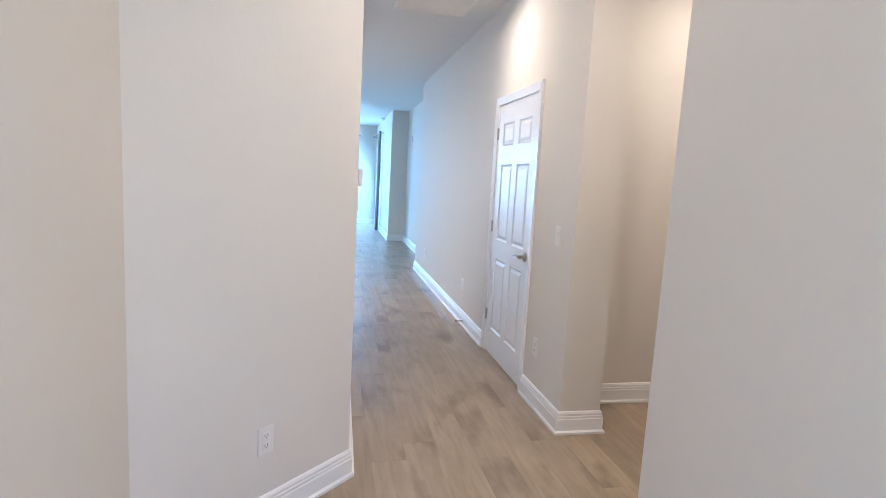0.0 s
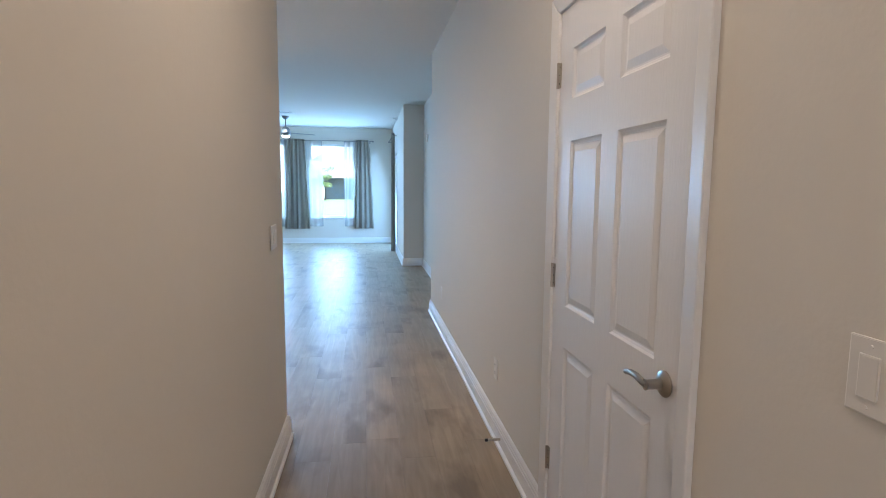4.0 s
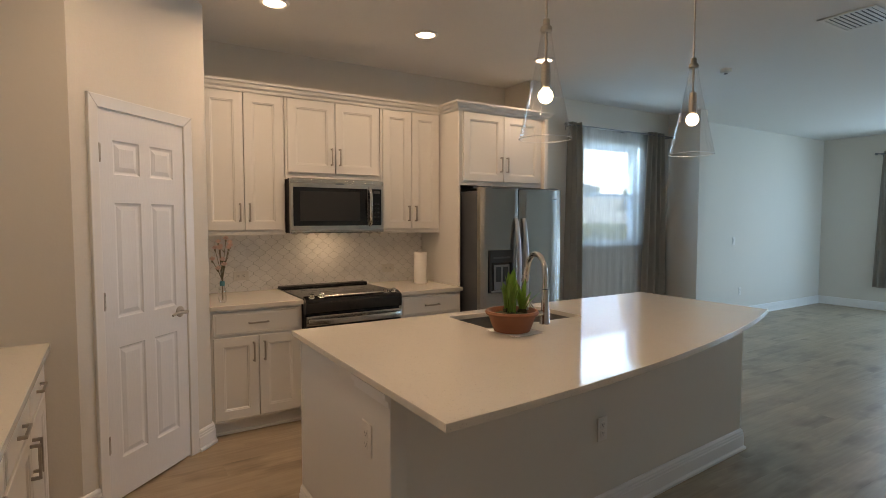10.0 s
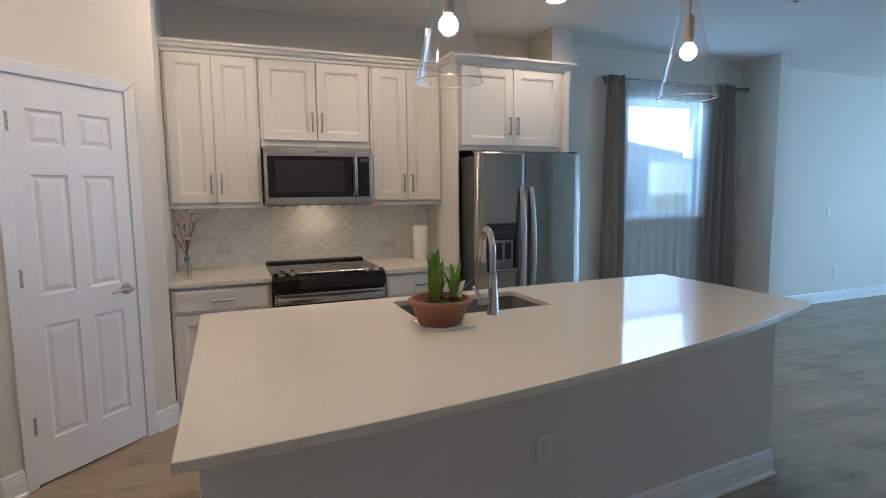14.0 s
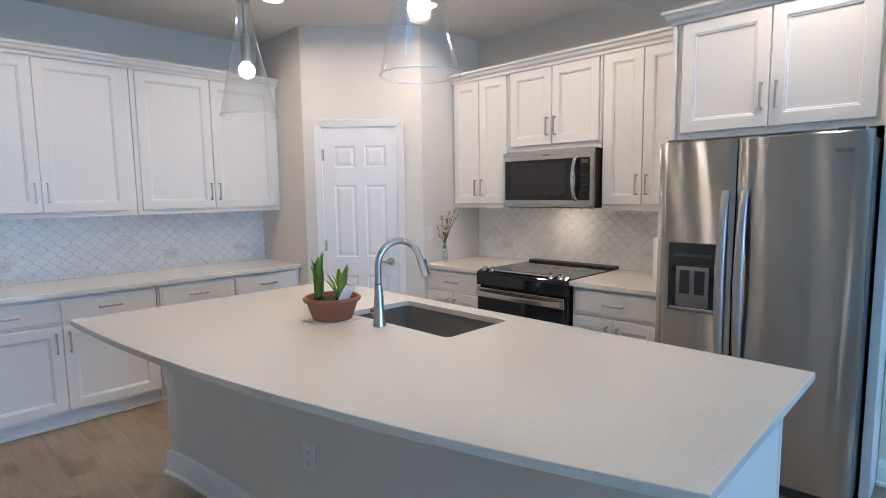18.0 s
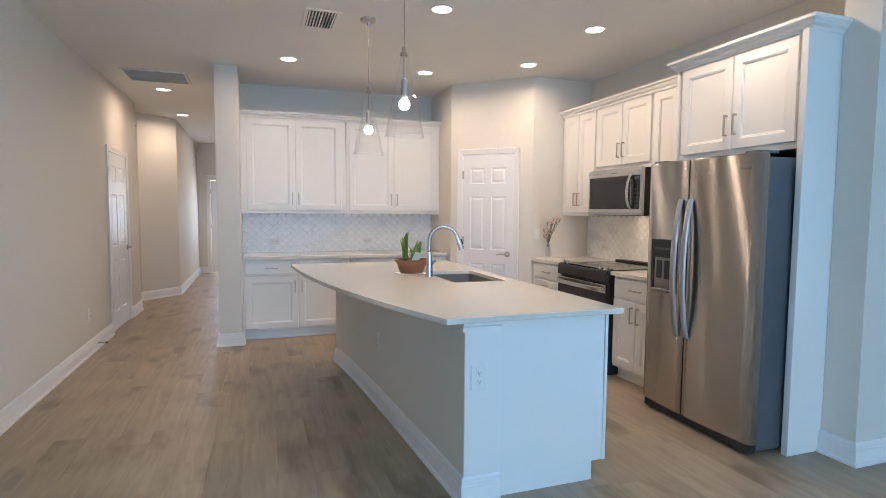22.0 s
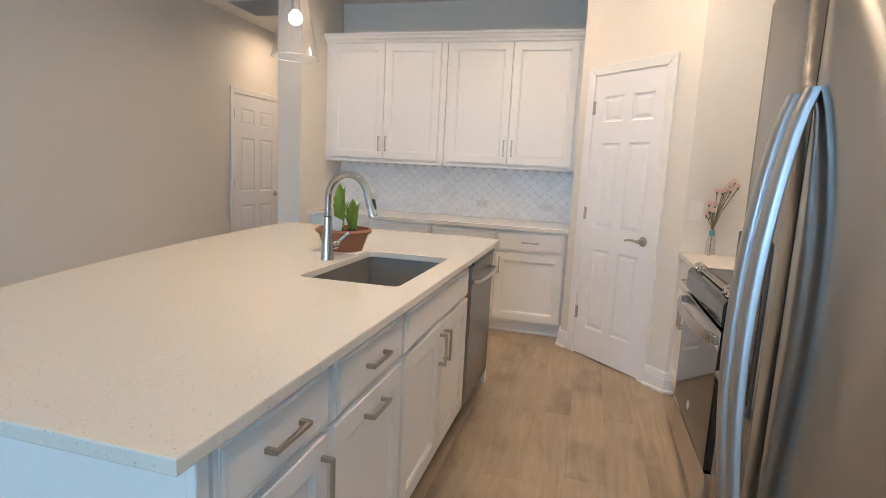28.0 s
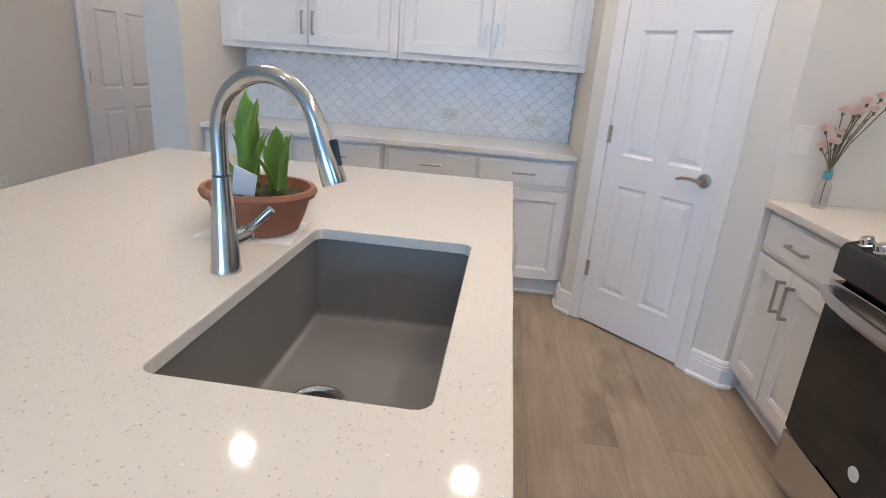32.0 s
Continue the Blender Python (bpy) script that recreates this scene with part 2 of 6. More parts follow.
SOIL = material("mossy_soil", (0.05, 0.055, 0.02), 0.9, vary=0.3, scale=40, grain=0.3, grain_scale=120, bump=0.006, bump_scale=80)
PAPER = material("white_paper", (0.85, 0.84, 0.82), 0.8, vary=0.03, grain=0.03, bump=0.001, bump_scale=150)
GROUT = material("pale_grout", (0.60, 0.595, 0.58), 0.8, vary=0.05)
TILE = material("glazed_white_tile", (0.86, 0.85, 0.84), 0.28, vary=0.02, scale=8, grain=0.02, spread=0.03, rough_vary=0.04)
VENTBACK = material("vent_gap_shade", (0.12, 0.12, 0.12), 0.6)
GRILLE = material("white_painted_slats", (0.72, 0.71, 0.69), 0.5)
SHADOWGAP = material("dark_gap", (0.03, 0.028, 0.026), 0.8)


def speckled_quartz():
    mat = material("speckled_quartz", (0.71, 0.672, 0.60), 0.07, vary=0.02, scale=2.5, grain=0.03, grain_scale=90, rough_vary=0.015)
    n, l = mat.node_tree.nodes, mat.node_tree.links
    b = n["Principled BSDF"]
    old = b.inputs["Base Color"].links[0].from_socket
    geo = n.new("ShaderNodeNewGeometry")
    for size, limit, shade in ((190, 0.26, (0.53, 0.47, 0.39, 1)), (125, 0.22, (0.50, 0.49, 0.465, 1)), (95, 0.12, (0.90, 0.90, 0.88, 1))):
        v = n.new("ShaderNodeTexVoronoi"); v.inputs["Scale"].default_value = size
        bend, push = n.new("ShaderNodeTexNoise"), n.new("ShaderNodeVectorMath")
        bend.inputs["Scale"].default_value, push.operation = size * 0.6, "MULTIPLY_ADD"
        l.new(geo.outputs["Position"], bend.inputs["Vector"]); l.new(bend.outputs["Color"], push.inputs[0])
        push.inputs[1].default_value = (0.012, 0.012, 0.012)
        l.new(geo.outputs["Position"], push.inputs[2]); l.new(push.outputs[0], v.inputs["Vector"])
        cut = n.new("ShaderNodeMath"); cut.operation = "LESS_THAN"
        l.new(v.outputs["Distance"], cut.inputs[0]); cut.inputs[1].default_value = limit
        sep = n.new("ShaderNodeSeparateColor"); l.new(v.outputs["Color"], sep.inputs[0])
        few = n.new("ShaderNodeMath"); few.operation = "GREATER_THAN"
        l.new(sep.outputs[0], few.inputs[0]); few.inputs[1].default_value = 0.87
        both = n.new("ShaderNodeMath"); both.operation = "MULTIPLY"
        l.new(cut.outputs[0], both.inputs[0]); l.new(few.outputs[0], both.inputs[1])
        mix = n.new("ShaderNodeMix"); mix.data_type = "RGBA"
        mix.inputs["B"].default_value = shade
        l.new(both.outputs[0], mix.inputs["Factor"]); l.new(old, mix.inputs["A"])
        old = mix.outputs["Result"]
    l.new(old, b.inputs["Base Color"])
    return mat


def oak_plank():
    """Grey-brown vinyl plank: long grain, dark knots, each board its own shade."""
    mat = bpy.data.materials.new("grey_oak_plank")
    mat.use_nodes = True
    n, l = mat.node_tree.nodes, mat.node_tree.links
    b = n["Principled BSDF"]
    geo, info = n.new("ShaderNodeNewGeometry"), n.new("ShaderNodeObjectInfo")
    mp = n.new("ShaderNodeMapping"); mp.inputs["Scale"].default_value = (11, 0.9, 1)
    off = n.new("ShaderNodeVectorMath"); off.operation = "MULTIPLY_ADD"
    comb = n.new("ShaderNodeCombineXYZ")
    plus = n.new("ShaderNodeMath"); plus.operation = "ADD"
    l.new(info.outputs["Random"], plus.inputs[0]); l.new(geo.outputs["Random Per Island"], plus.inputs[1])
    for k in range(3):
        l.new(plus.outputs[0], comb.inputs[k])
    off.inputs[1].default_value = (37, 53, 11)
    l.new(comb.outputs[0], off.inputs[0]); l.new(geo.outputs["Position"], off.inputs[2]); l.new(off.outputs[0], mp.inputs["Vector"])
    grain, wide, knots = n.new("ShaderNodeTexNoise"), n.new("ShaderNodeTexNoise"), n.new("ShaderNodeTexNoise")
    grain.inputs["Scale"].default_value, grain.inputs["Detail"].default_value, grain.inputs["Distortion"].default_value = 2.4, 5, 1.0
    wide.inputs["Scale"].default_value, wide.inputs["Detail"].default_value = 0.8, 3
    knots.inputs["Scale"].default_value, knots.inputs["Detail"].default_value = 0.62, 4
    l.new(mp.outputs["Vector"], grain.inputs["Vector"]); l.new(mp.outputs["Vector"], wide.inputs["Vector"])
    mp2 = n.new("ShaderNodeMapping"); mp2.inputs["Scale"].default_value = (7, 2.9, 1)
    l.new(off.outputs[0], mp2.inputs["Vector"]); l.new(mp2.outputs["Vector"], knots.inputs["Vector"])
    ramp = n.new("ShaderNodeValToRGB")
    ramp.color_ramp.elements[0].position, ramp.color_ramp.elements[0].color = 0.20, (0.288, 0.221, 0.152, 1)
    ramp.color_ramp.elements[1].position, ramp.color_ramp.elements[1].color = 0.80, (0.418, 0.326, 0.231, 1)
    l.new(grain.outputs["Fac"], ramp.inputs["Fac"])
    dark = n.new("ShaderNodeMapRange")
    dark.inputs["From Min"].default_value, dark.inputs["From Max"].default_value = 0.55, 0.70
    dark.inputs["To Min"].default_value, dark.inputs["To Max"].default_value = 0.0, 0.58
    l.new(knots.outputs["Fac"], dark.inputs["Value"])
    mix = n.new("ShaderNodeMix"); mix.data_type = "RGBA"; mix.inputs["B"].default_value = (0.11, 0.078, 0.053, 1)
    l.new(dark.outputs[0], mix.inputs["Factor"]); l.new(ramp.outputs["Color"], mix.inputs["A"])
    hsv = n.new("ShaderNodeHueSaturation")
    shade = n.new("ShaderNodeMath"); shade.operation = "FRACT"; l.new(plus.outputs[0], shade.inputs[0])
    val = n.new("ShaderNodeMapRange"); val.inputs["To Min"].default_value, val.inputs["To Max"].default_value = 0.93, 1.07
    l.new(shade.outputs[0], val.inputs["Value"])
    cloud = n.new("ShaderNodeTexNoise"); cloud.inputs["Scale"].default_value, cloud.inputs["Detail"].default_value = 2.6, 3
    l.new(geo.outputs["Position"], cloud.inputs["Vector"])
    soft_tone = n.new("ShaderNodeMapRange"); soft_tone.inputs["From Min"].default_value, soft_tone.inputs["From Max"].default_value = 0.3, 0.7
    soft_tone.inputs["To Min"].default_value, soft_tone.inputs["To Max"].default_value = 0.88, 1.06
    l.new(cloud.outputs["Fac"], soft_tone.inputs["Value"])
    both = n.new("ShaderNodeMath"); both.operation = "MULTIPLY"
    l.new(val.outputs[0], both.inputs[0]); l.new(soft_tone.outputs[0], both.inputs[1]); l.new(both.outputs[0], hsv.inputs["Value"])
    l.new(mix.outputs["Result"], hsv.inputs["Color"]); l.new(hsv.outputs["Color"], b.inputs["Base Color"])
    rg = n.new("ShaderNodeMapRange"); rg.inputs["To Min"].default_value, rg.inputs["To Max"].default_value = 0.34, 0.44
    l.new(wide.outputs["Fac"], rg.inputs["Value"]); l.new(rg.outputs[0], b.inputs["Roughness"])
    bp = n.new("ShaderNodeBump"); bp.inputs["Strength"].default_value, bp.inputs["Distance"].default_value = 0.35, 0.0005
    l.new(grain.outputs["Fac"], bp.inputs["Height"]); l.new(bp.outputs["Normal"], b.inputs["Normal"])
    return mat


def brushed(mat, rough, pull, wave):
    """Steel brushed level: highlights drawn out upright, on a sheet that is not quite flat."""
    n, l = mat.node_tree.nodes, mat.node_tree.links
    tan, gloss = n.new("ShaderNodeTangent"), n.new("ShaderNodeBsdfAnisotropic")
    tan.direction_type, tan.axis = "RADIAL", "Z"
    gloss.inputs["Roughness"].default_value, gloss.inputs["Anisotropy"].default_value = rough, pull
    old = n["Principled BSDF"]
    l.new(old.inputs["Base Color"].links[0].from_socket, gloss.inputs["Color"])
    l.new(tan.outputs[0], gloss.inputs["Tangent"])
    geo, sheet, bp = n.new("ShaderNodeNewGeometry"), n.new("ShaderNodeTexNoise"), n.new("ShaderNodeBump")
    sheet.inputs["Scale"].default_value, sheet.inputs["Detail"].default_value = 2.2, 1
    bp.inputs["Strength"].default_value, bp.inputs["Distance"].default_value = 1.0, wave
    l.new(geo.outputs["Position"], sheet.inputs["Vector"]); l.new(sheet.outputs["Fac"], bp.inputs["Height"])
    l.new(bp.outputs["Normal"], gloss.inputs["Normal"])
    l.new(gloss.outputs[0], n["Material Output"].inputs["Surface"])
    n.remove(old)


brushed(STEEL, 0.22, 0.82, 0.005)
QUARTZ, PLANK = speckled_quartz(), oak_plank()


# ---- building tools ----
def block(bm, x0, y0, z0, x1, y1, z1, bevel=0.0, seg=2):
    x0, x1 = min(x0, x1), max(x0, x1); y0, y1 = min(y0, y1), max(y0, y1); z0, z1 = min(z0, z1), max(z0, z1)
    v = [bm.verts.new(p) for p in ((x0, y0, z0), (x1, y0, z0), (x1, y1, z0), (x0, y1, z0), (x0, y0, z1), (x1, y0, z1), (x1, y1, z1), (x0, y1, z1))]
    f = [bm.faces.new([v[i] for i in q]) for q in ((3, 2, 1, 0), (4, 5, 6, 7), (0, 1, 5, 4), (1, 2, 6, 5), (2, 3, 7, 6), (3, 0, 4, 7))]
    if bevel:
        edges = {e for face in f for e in face.edges}
        bmesh.ops.bevel(bm, geom=list(edges), offset=bevel, segments=seg, profile=0.6, affect="EDGES", clamp_overlap=True)
    return bm


def box(x0, y0, z0, x1, y1, z1, bevel=0.0, seg=2):
    return block(bmesh.new(), x0, y0, z0, x1, y1, z1, bevel, seg)


def turned(profile, n=24, bm=None, at=(0, 0, 0), cap=True):
    """A lathed shape about z from (radius, height) pairs."""
    bm = bm or bmesh.new()
    rings = []
    for r, z in profile:
        rings.append([bm.verts.new((at[0] + r * math.cos(2 * math.pi * k / n), at[1] + r * math.sin(2 * math.pi * k / n), at[2] + z)) for k in range(n)])
    for a, b in zip(rings, rings[1:]):
        for k in range(n):
            bm.faces.new((a[k], a[(k + 1) % n], b[(k + 1) % n], b[k]))
    if cap:
        bm.faces.new(rings[0][::-1]); bm.faces.new(rings[-1])
    return bm


def tube(points, radius, n=12, bm=None, cap=True):
    """A round bar swept along points; radius may be one number or one for each point."""
    bm = bm or bmesh.new()
    pts = [Vector(p) for p in points]
    rad = radius if isinstance(radius, (list, tuple)) else [radius] * len(pts)
    rings, side = [], None
    for i, p in enumerate(pts):
        d = (pts[min(i + 1, len(pts) - 1)] - pts[max(i - 1, 0)]).normalized()
        if side is None:
            side = d.orthogonal().normalized()
        side = (side - d * side.dot(d)).normalized()
        up = d.cross(side)
        rings.append([bm.verts.new(p + rad[i] * (math.cos(2 * math.pi * k / n) * side + math.sin(2 * math.pi * k / n) * up)) for k in range(n)])
    for a, b in zip(rings, rings[1:]):
        for k in range(n):
            bm.faces.new((a[k], a[(k + 1) % n], b[(k + 1) % n], b[k]))
    if cap:
        bm.faces.new(rings[0][::-1]); bm.faces.new(rings[-1])
    return bm


def swept(profile, path, bm=None, closed=False):
    """A moulding: profile pairs (out, up) carried along a level path of (x, y, z); out points to the left of the way walked. Corners are mitred."""
    bm = bm or bmesh.new()
    pts = [Vector(p) for p in path]
    rings = []
    for i, p in enumerate(pts):
        before = (p - pts[i - 1]).normalized() if i else (pts[1] - p).normalized()
        after = (pts[i + 1] - p).normalized() if i < len(pts) - 1 else before
        left = Vector((-before.y, before.x, 0)) + Vector((-after.y, after.x, 0))
        left = left.normalized()
        scale = 1 / max(0.3, left.dot(Vector((-before.y, before.x, 0))))
        rings.append([bm.verts.new(p + left * (o * scale) + Vector((0, 0, u))) for o, u in profile])
    m = len(profile)
    for a, b in zip(rings, rings[1:]):
        for k in range(m):
            bm.faces.new((a[k], a[(k + 1) % m], b[(k + 1) % m], b[k]))
    bm.faces.new(rings[0][::-1]); bm.faces.new(rings[-1])
    bmesh.ops.recalc_face_normals(bm, faces=bm.faces)
    return bm


def prism(outline, z0, z1, bevel=0.0, bm=None):
    """An upright solid over a level outline."""
    bm = bm or bmesh.new()
    low, high = ([bm.verts.new((x, y, z)) for x, y in outline] for z in (z0, z1))
    f = [bm.faces.new(low[::-1]), bm.faces.new(high)]
    for k in range(len(outline)):
        j = (k + 1) % len(outline)
        f.append(bm.faces.new((low[k], low[j], high[j], high[k])))
    bmesh.ops.recalc_face_normals(bm, faces=f)
    if bevel:
        edges = [e for e in f[1].edges] + [e for e in f[0].edges]
        bmesh.ops.bevel(bm, geom=edges, offset=bevel, segments=2, profile=0.5, affect="EDGES")
    return bm


def panelled(width, height, thick, rects, rings, bm=None):
    """A leaf in the x-z plane, its face at y = 0 and its back at y = thick, with panels: rects (x0, z0, x1, z1), each sunk by rings of (inset, depth)."""
    bm = bm or bmesh.new()
    xs = sorted({0.0, width, *(v for r in rects for v in (r[0], r[2]))})
    zs = sorted({0.0, height, *(v for r in rects for v in (r[1], r[3]))})
    grid = {(i, j): bm.verts.new((x, 0, z)) for i, x in enumerate(xs) for j, z in enumerate(zs)}
    for i in range(len(xs) - 1):
        for j in range(len(zs) - 1):
            q = [grid[i, j], grid[i + 1, j], grid[i + 1, j + 1], grid[i, j + 1]]
            rect = next((r for r in rects if r[0] <= xs[i] + 1e-6 and xs[i + 1] <= r[2] + 1e-6 and r[1] <= zs[j] + 1e-6 and zs[j + 1] <= r[3] + 1e-6), None)
            if rect is None:
                bm.faces.new(q)
                continue
            for inset, depth in rings:
                x0, z0, x1, z1 = xs[i] + inset, zs[j] + inset, xs[i + 1] - inset, zs[j + 1] - inset
                p = [bm.verts.new(c) for c in ((x0, depth, z0), (x1, depth, z0), (x1, depth, z1), (x0, depth, z1))]
                for k in range(4):
                    bm.faces.new((q[k], q[(k + 1) % 4], p[(k + 1) % 4], p[k]))
                q = p
            bm.faces.new(q)
    e = 0.003
    rim = [bm.verts.new(c) for c in ((-e, e, -e), (width + e, e, -e), (width + e, e, height + e), (-e, e, height + e))]
    back = [bm.verts.new(c) for c in ((-e, thick, -e), (width + e, thick, -e), (width + e, thick, height + e), (-e, thick, height + e))]
    nx, nz = len(xs) - 1, len(zs) - 1
    sides = ([grid[i, 0] for i in range(nx + 1)], [grid[nx, j] for j in range(nz + 1)], [grid[i, nz] for i in range(nx, -1, -1)], [grid[0, j] for j in range(nz, -1, -1)])
    for k in range(4):
        bm.faces.new([*sides[k][::-1], rim[k], rim[(k + 1) % 4]])
        bm.faces.new((rim[(k + 1) % 4], rim[k], back[k], back[(k + 1) % 4]))
    bm.faces.new(back[::-1])
    bmesh.ops.recalc_face_normals(bm, faces=bm.faces)
    return bm


def mesh_of(bm, name, mat, smooth=0.0):
    me = bpy.data.meshes.new(name)
    bm.normal_update()
    if smooth:
        for f in bm.faces:
            f.smooth = True
        for e in bm.edges:
            if len(e.link_faces) == 2 and e.calc_face_angle(0) > radians(smooth):
                e.smooth = False
    bm.to_mesh(me); bm.free()
    me.materials.append(mat)
    return me


def part(name, bm, mat, parent, label="", smooth=0.0):
    ob = new(name, mesh_of(bm, name, mat, smooth))
    ob.parent = parent
    return tagged(ob, label) if label else ob


def thing(name, label, category, m=None, group="", kind=""):
    ob = new(name)
    ob.empty_display_size = 0.1
    if m is not None:
        ob.matrix_world = m
    return tagged(ob, label, category, group, kind)


def solid(name, bm, mat, label="", category="", kind="", smooth=0.0, m=None, group=""):
    ob = new(name, mesh_of(bm, name, mat, smooth))
    if m is not None:
        ob.matrix_world = m
    return tagged(ob, label, category, group, kind)


# ---- the shell: floor, ceiling, walls ----
H = 2.84
STRUCT = "structure"


def wall(name, *blocks, outline=None, label="warm off-white painted plaster wall"):
    bm = bmesh.new()
    for b in blocks:
        block(bm, *b)
    if outline:
        prism(outline, 0, H, bm=bm)
    return solid(name, bm, WALL, label, "wall", STRUCT)


ceiling = solid("ceiling", box(-5.5, -5.3, H, 2.95, 12.95, H + 0.12), CEIL, "off-white flat painted ceiling", "ceiling", STRUCT)
DY0, DY1, DH = 0.125, 1.005, 2.045
wall("wall_hall_east", (0.395, -0.14, 0, 0.67, DY0, H), (0.395, DY0, DH, 0.67, DY1, H), (0.395, DY1, 0, 0.67, 4.98, H), (0.50, DY0, 0, 0.67, DY1, DH))
wall("wall_hall_pier", (0.395, -0.54, 0, 0.65, -0.14, H))
wall("wall_side_passage", (0.67, -0.14, 0, 2.8, -0.02, H), (2.8, -1.48, 0, 2.92, -0.02, H), (0.52, -1.36, 2.64, 0.66, -0.53, H))
wall("wall_recess", (0.69, 4.86, 0, 0.81, 8.72, H))
wall("wall_living_east", (0.335, 8.60, 0, 0.69, 8.72, H), (0.335, 8.72, 0, 0.52, 10.78, H), (0.335, 10.78, 2.15, 0.52, 12.35, H), (0.335, 12.35, 0, 0.52, 12.90, H))
W1, W2, WZ = (-3.44, -2.28), (-1.70, -0.60), (0.64, 2.45)
wall("wall_north", (-4.82, 12.72, 0, W1[0], 12.90, H), (W1[1], 12.72, 0, W2[0], 12.90, H), (W2[1], 12.72, 0, 0.335, 12.90, H),
     (W1[0], 12.72, 0, W1[1], 12.90, WZ[0]), (W1[0], 12.72, WZ[1], W1[1], 12.90, H), (W2[0], 12.72, 0, W2[1], 12.90, WZ[0]), (W2[0], 12.72, WZ[1], W2[1], 12.90, H))
wall("wall_living_west", (-4.86, 9.18, 0, -4.69, 12.72, H))
wall("wall_nook_stub", (-4.679, 8.38, 0, -4.23, 8.53, H))
NY, NZ = (6.82, 7.82), (1.17, 2.37)
wall("wall_nook", (-4.86, 5.84, 0, -4.68, NY[0], H), (-4.86, NY[1], 0, -4.68, 9.18, H), (-4.86, NY[0], 0, -4.68, NY[1], NZ[0]), (-4.86, NY[0], NZ[1], -4.68, NY[1], H))
wall("wall_fridge_stub", (-4.86, 5.645, 0, -4.28, 5.84, H))
wall("wall_range", (-4.80, 2.52, 0, -4.68, 5.645, H))
wall("wall_pantry_return", outline=((-4.68, 2.64), (-3.97, 2.64), (-3.97, 2.52), (-4.68, 2.52)))
wall("wall_pantry_side", outline=((-3.28, 1.20), (-3.28, 1.95), (-3.40, 1.95), (-3.40, 1.20)))
DIAG = Matrix.Translation((-3.97, 2.64, 0)) @ Matrix.Rotation(radians(-45), 4, "Z")   # local x runs along the wall, local y into the room
DL, PW = 0.976, 0.61
P0 = (DL - PW) / 2 + 0.03
_d = bmesh.new()
for _b in ((0.0, -0.10, 0, P0 - 0.015, 0, H), (P0 + PW + 0.015, -0.10, 0, DL, 0, H), (P0 - 0.015, -0.10, DH, P0 + PW + 0.015, 0, H)):
    block(_d, *_b)
solid("wall_pantry_angle", _d, WALL, "angled off-white painted plaster wall", "wall", STRUCT, m=DIAG)
wall("wall_kitchen_south", (-3.40, 1.08, 0, -0.99, 1.20, H))
wall("wall_hall_west", outline=((-0.99, -0.85), (-0.815, -0.85), (-0.77, 1.975), (-0.99, 1.975)))
wall("wall_hall_angle", outline=((-0.815, -0.85), (-0.99, -0.85), (-1.63, -1.44), (-1.53, -1.54)))
wall("wall_entry_west", (-1.65, -5.0, 0, -1.53, -1.54, H))
wall("wall_entry_east", outline=((0.06, -5.0), (0.18, -5.0), (0.18, -1.90), (0.57, -1.48), (2.8, -1.48), (2.8, -1.36), (0.525, -1.36), (0.06, -1.85)))
wall("wall_south", (-1.65, -5.18, 0, -1.16, -5.0, H), (-0.17, -5.18, 0, 0.18, -5.0, H), (-1.16, -5.18, 2.08, -0.17, -5.0, H))
wall("wall_pantry_back", (-4.80, 1.08, 0, -3.40, 1.20, H), (-4.80, 1.20, 0, -4.70, 2.52, H))

# ---- skirting boards ----
SKIRT = ((0, 0), (0.030, 0.0), (0.030, 0.014), (0.0185, 0.022), (0.0185, 0.088), (0.0155, 0.092), (0.0155, 0.105), (0.0125, 0.109), (0.0125, 0.120), (0.007, 0.130), (0.0, 0.133))


def skirting(*path):
    return solid("baseboard", swept(SKIRT, [(x, y, 0.001) for x, y in path]), TRIM, "white painted stepped baseboard", "baseboard", STRUCT)


def on_diag(x, y=0.0):
    p = DIAG @ Vector((x, y, 0))
    return p.x, p.y


CAS = 0.062
skirting((2.8, -0.14), (0.65, -0.14), (0.65, -0.54), (0.395, -0.54), (0.395, DY0 - CAS))
skirting((0.395, DY1 + CAS), (0.395, 4.98), (0.69, 4.98), (0.69, 8.60), (0.335, 8.60), (0.335, 10.72))
skirting((0.335, 12.41), (0.335, 12.72), (-4.69, 12.72), (-4.69, 9.18), (-4.68, 9.18), (-4.68, 8.53), (-4.23, 8.53), (-4.23, 8.38), (-4.68, 8.38), (-4.68, 5.84), (-4.28, 5.84), (-4.28, 5.645))
skirting((-4.02, 2.64), (-3.97, 2.64), on_diag(P0 - CAS))
skirting(on_diag(P0 + PW + CAS), (-3.28, 1.95), (-3.28, 1.83))
skirting((-0.99, 1.80), (-0.99, 1.975), (-0.77, 1.975), (-0.815, -0.85), (-1.53, -1.54), (-1.53, -5.0), (-1.226, -5.0))
skirting((-0.104, -5.0), (0.06, -5.0), (0.06, -1.85), (0.525, -1.36), (2.8, -1.36))


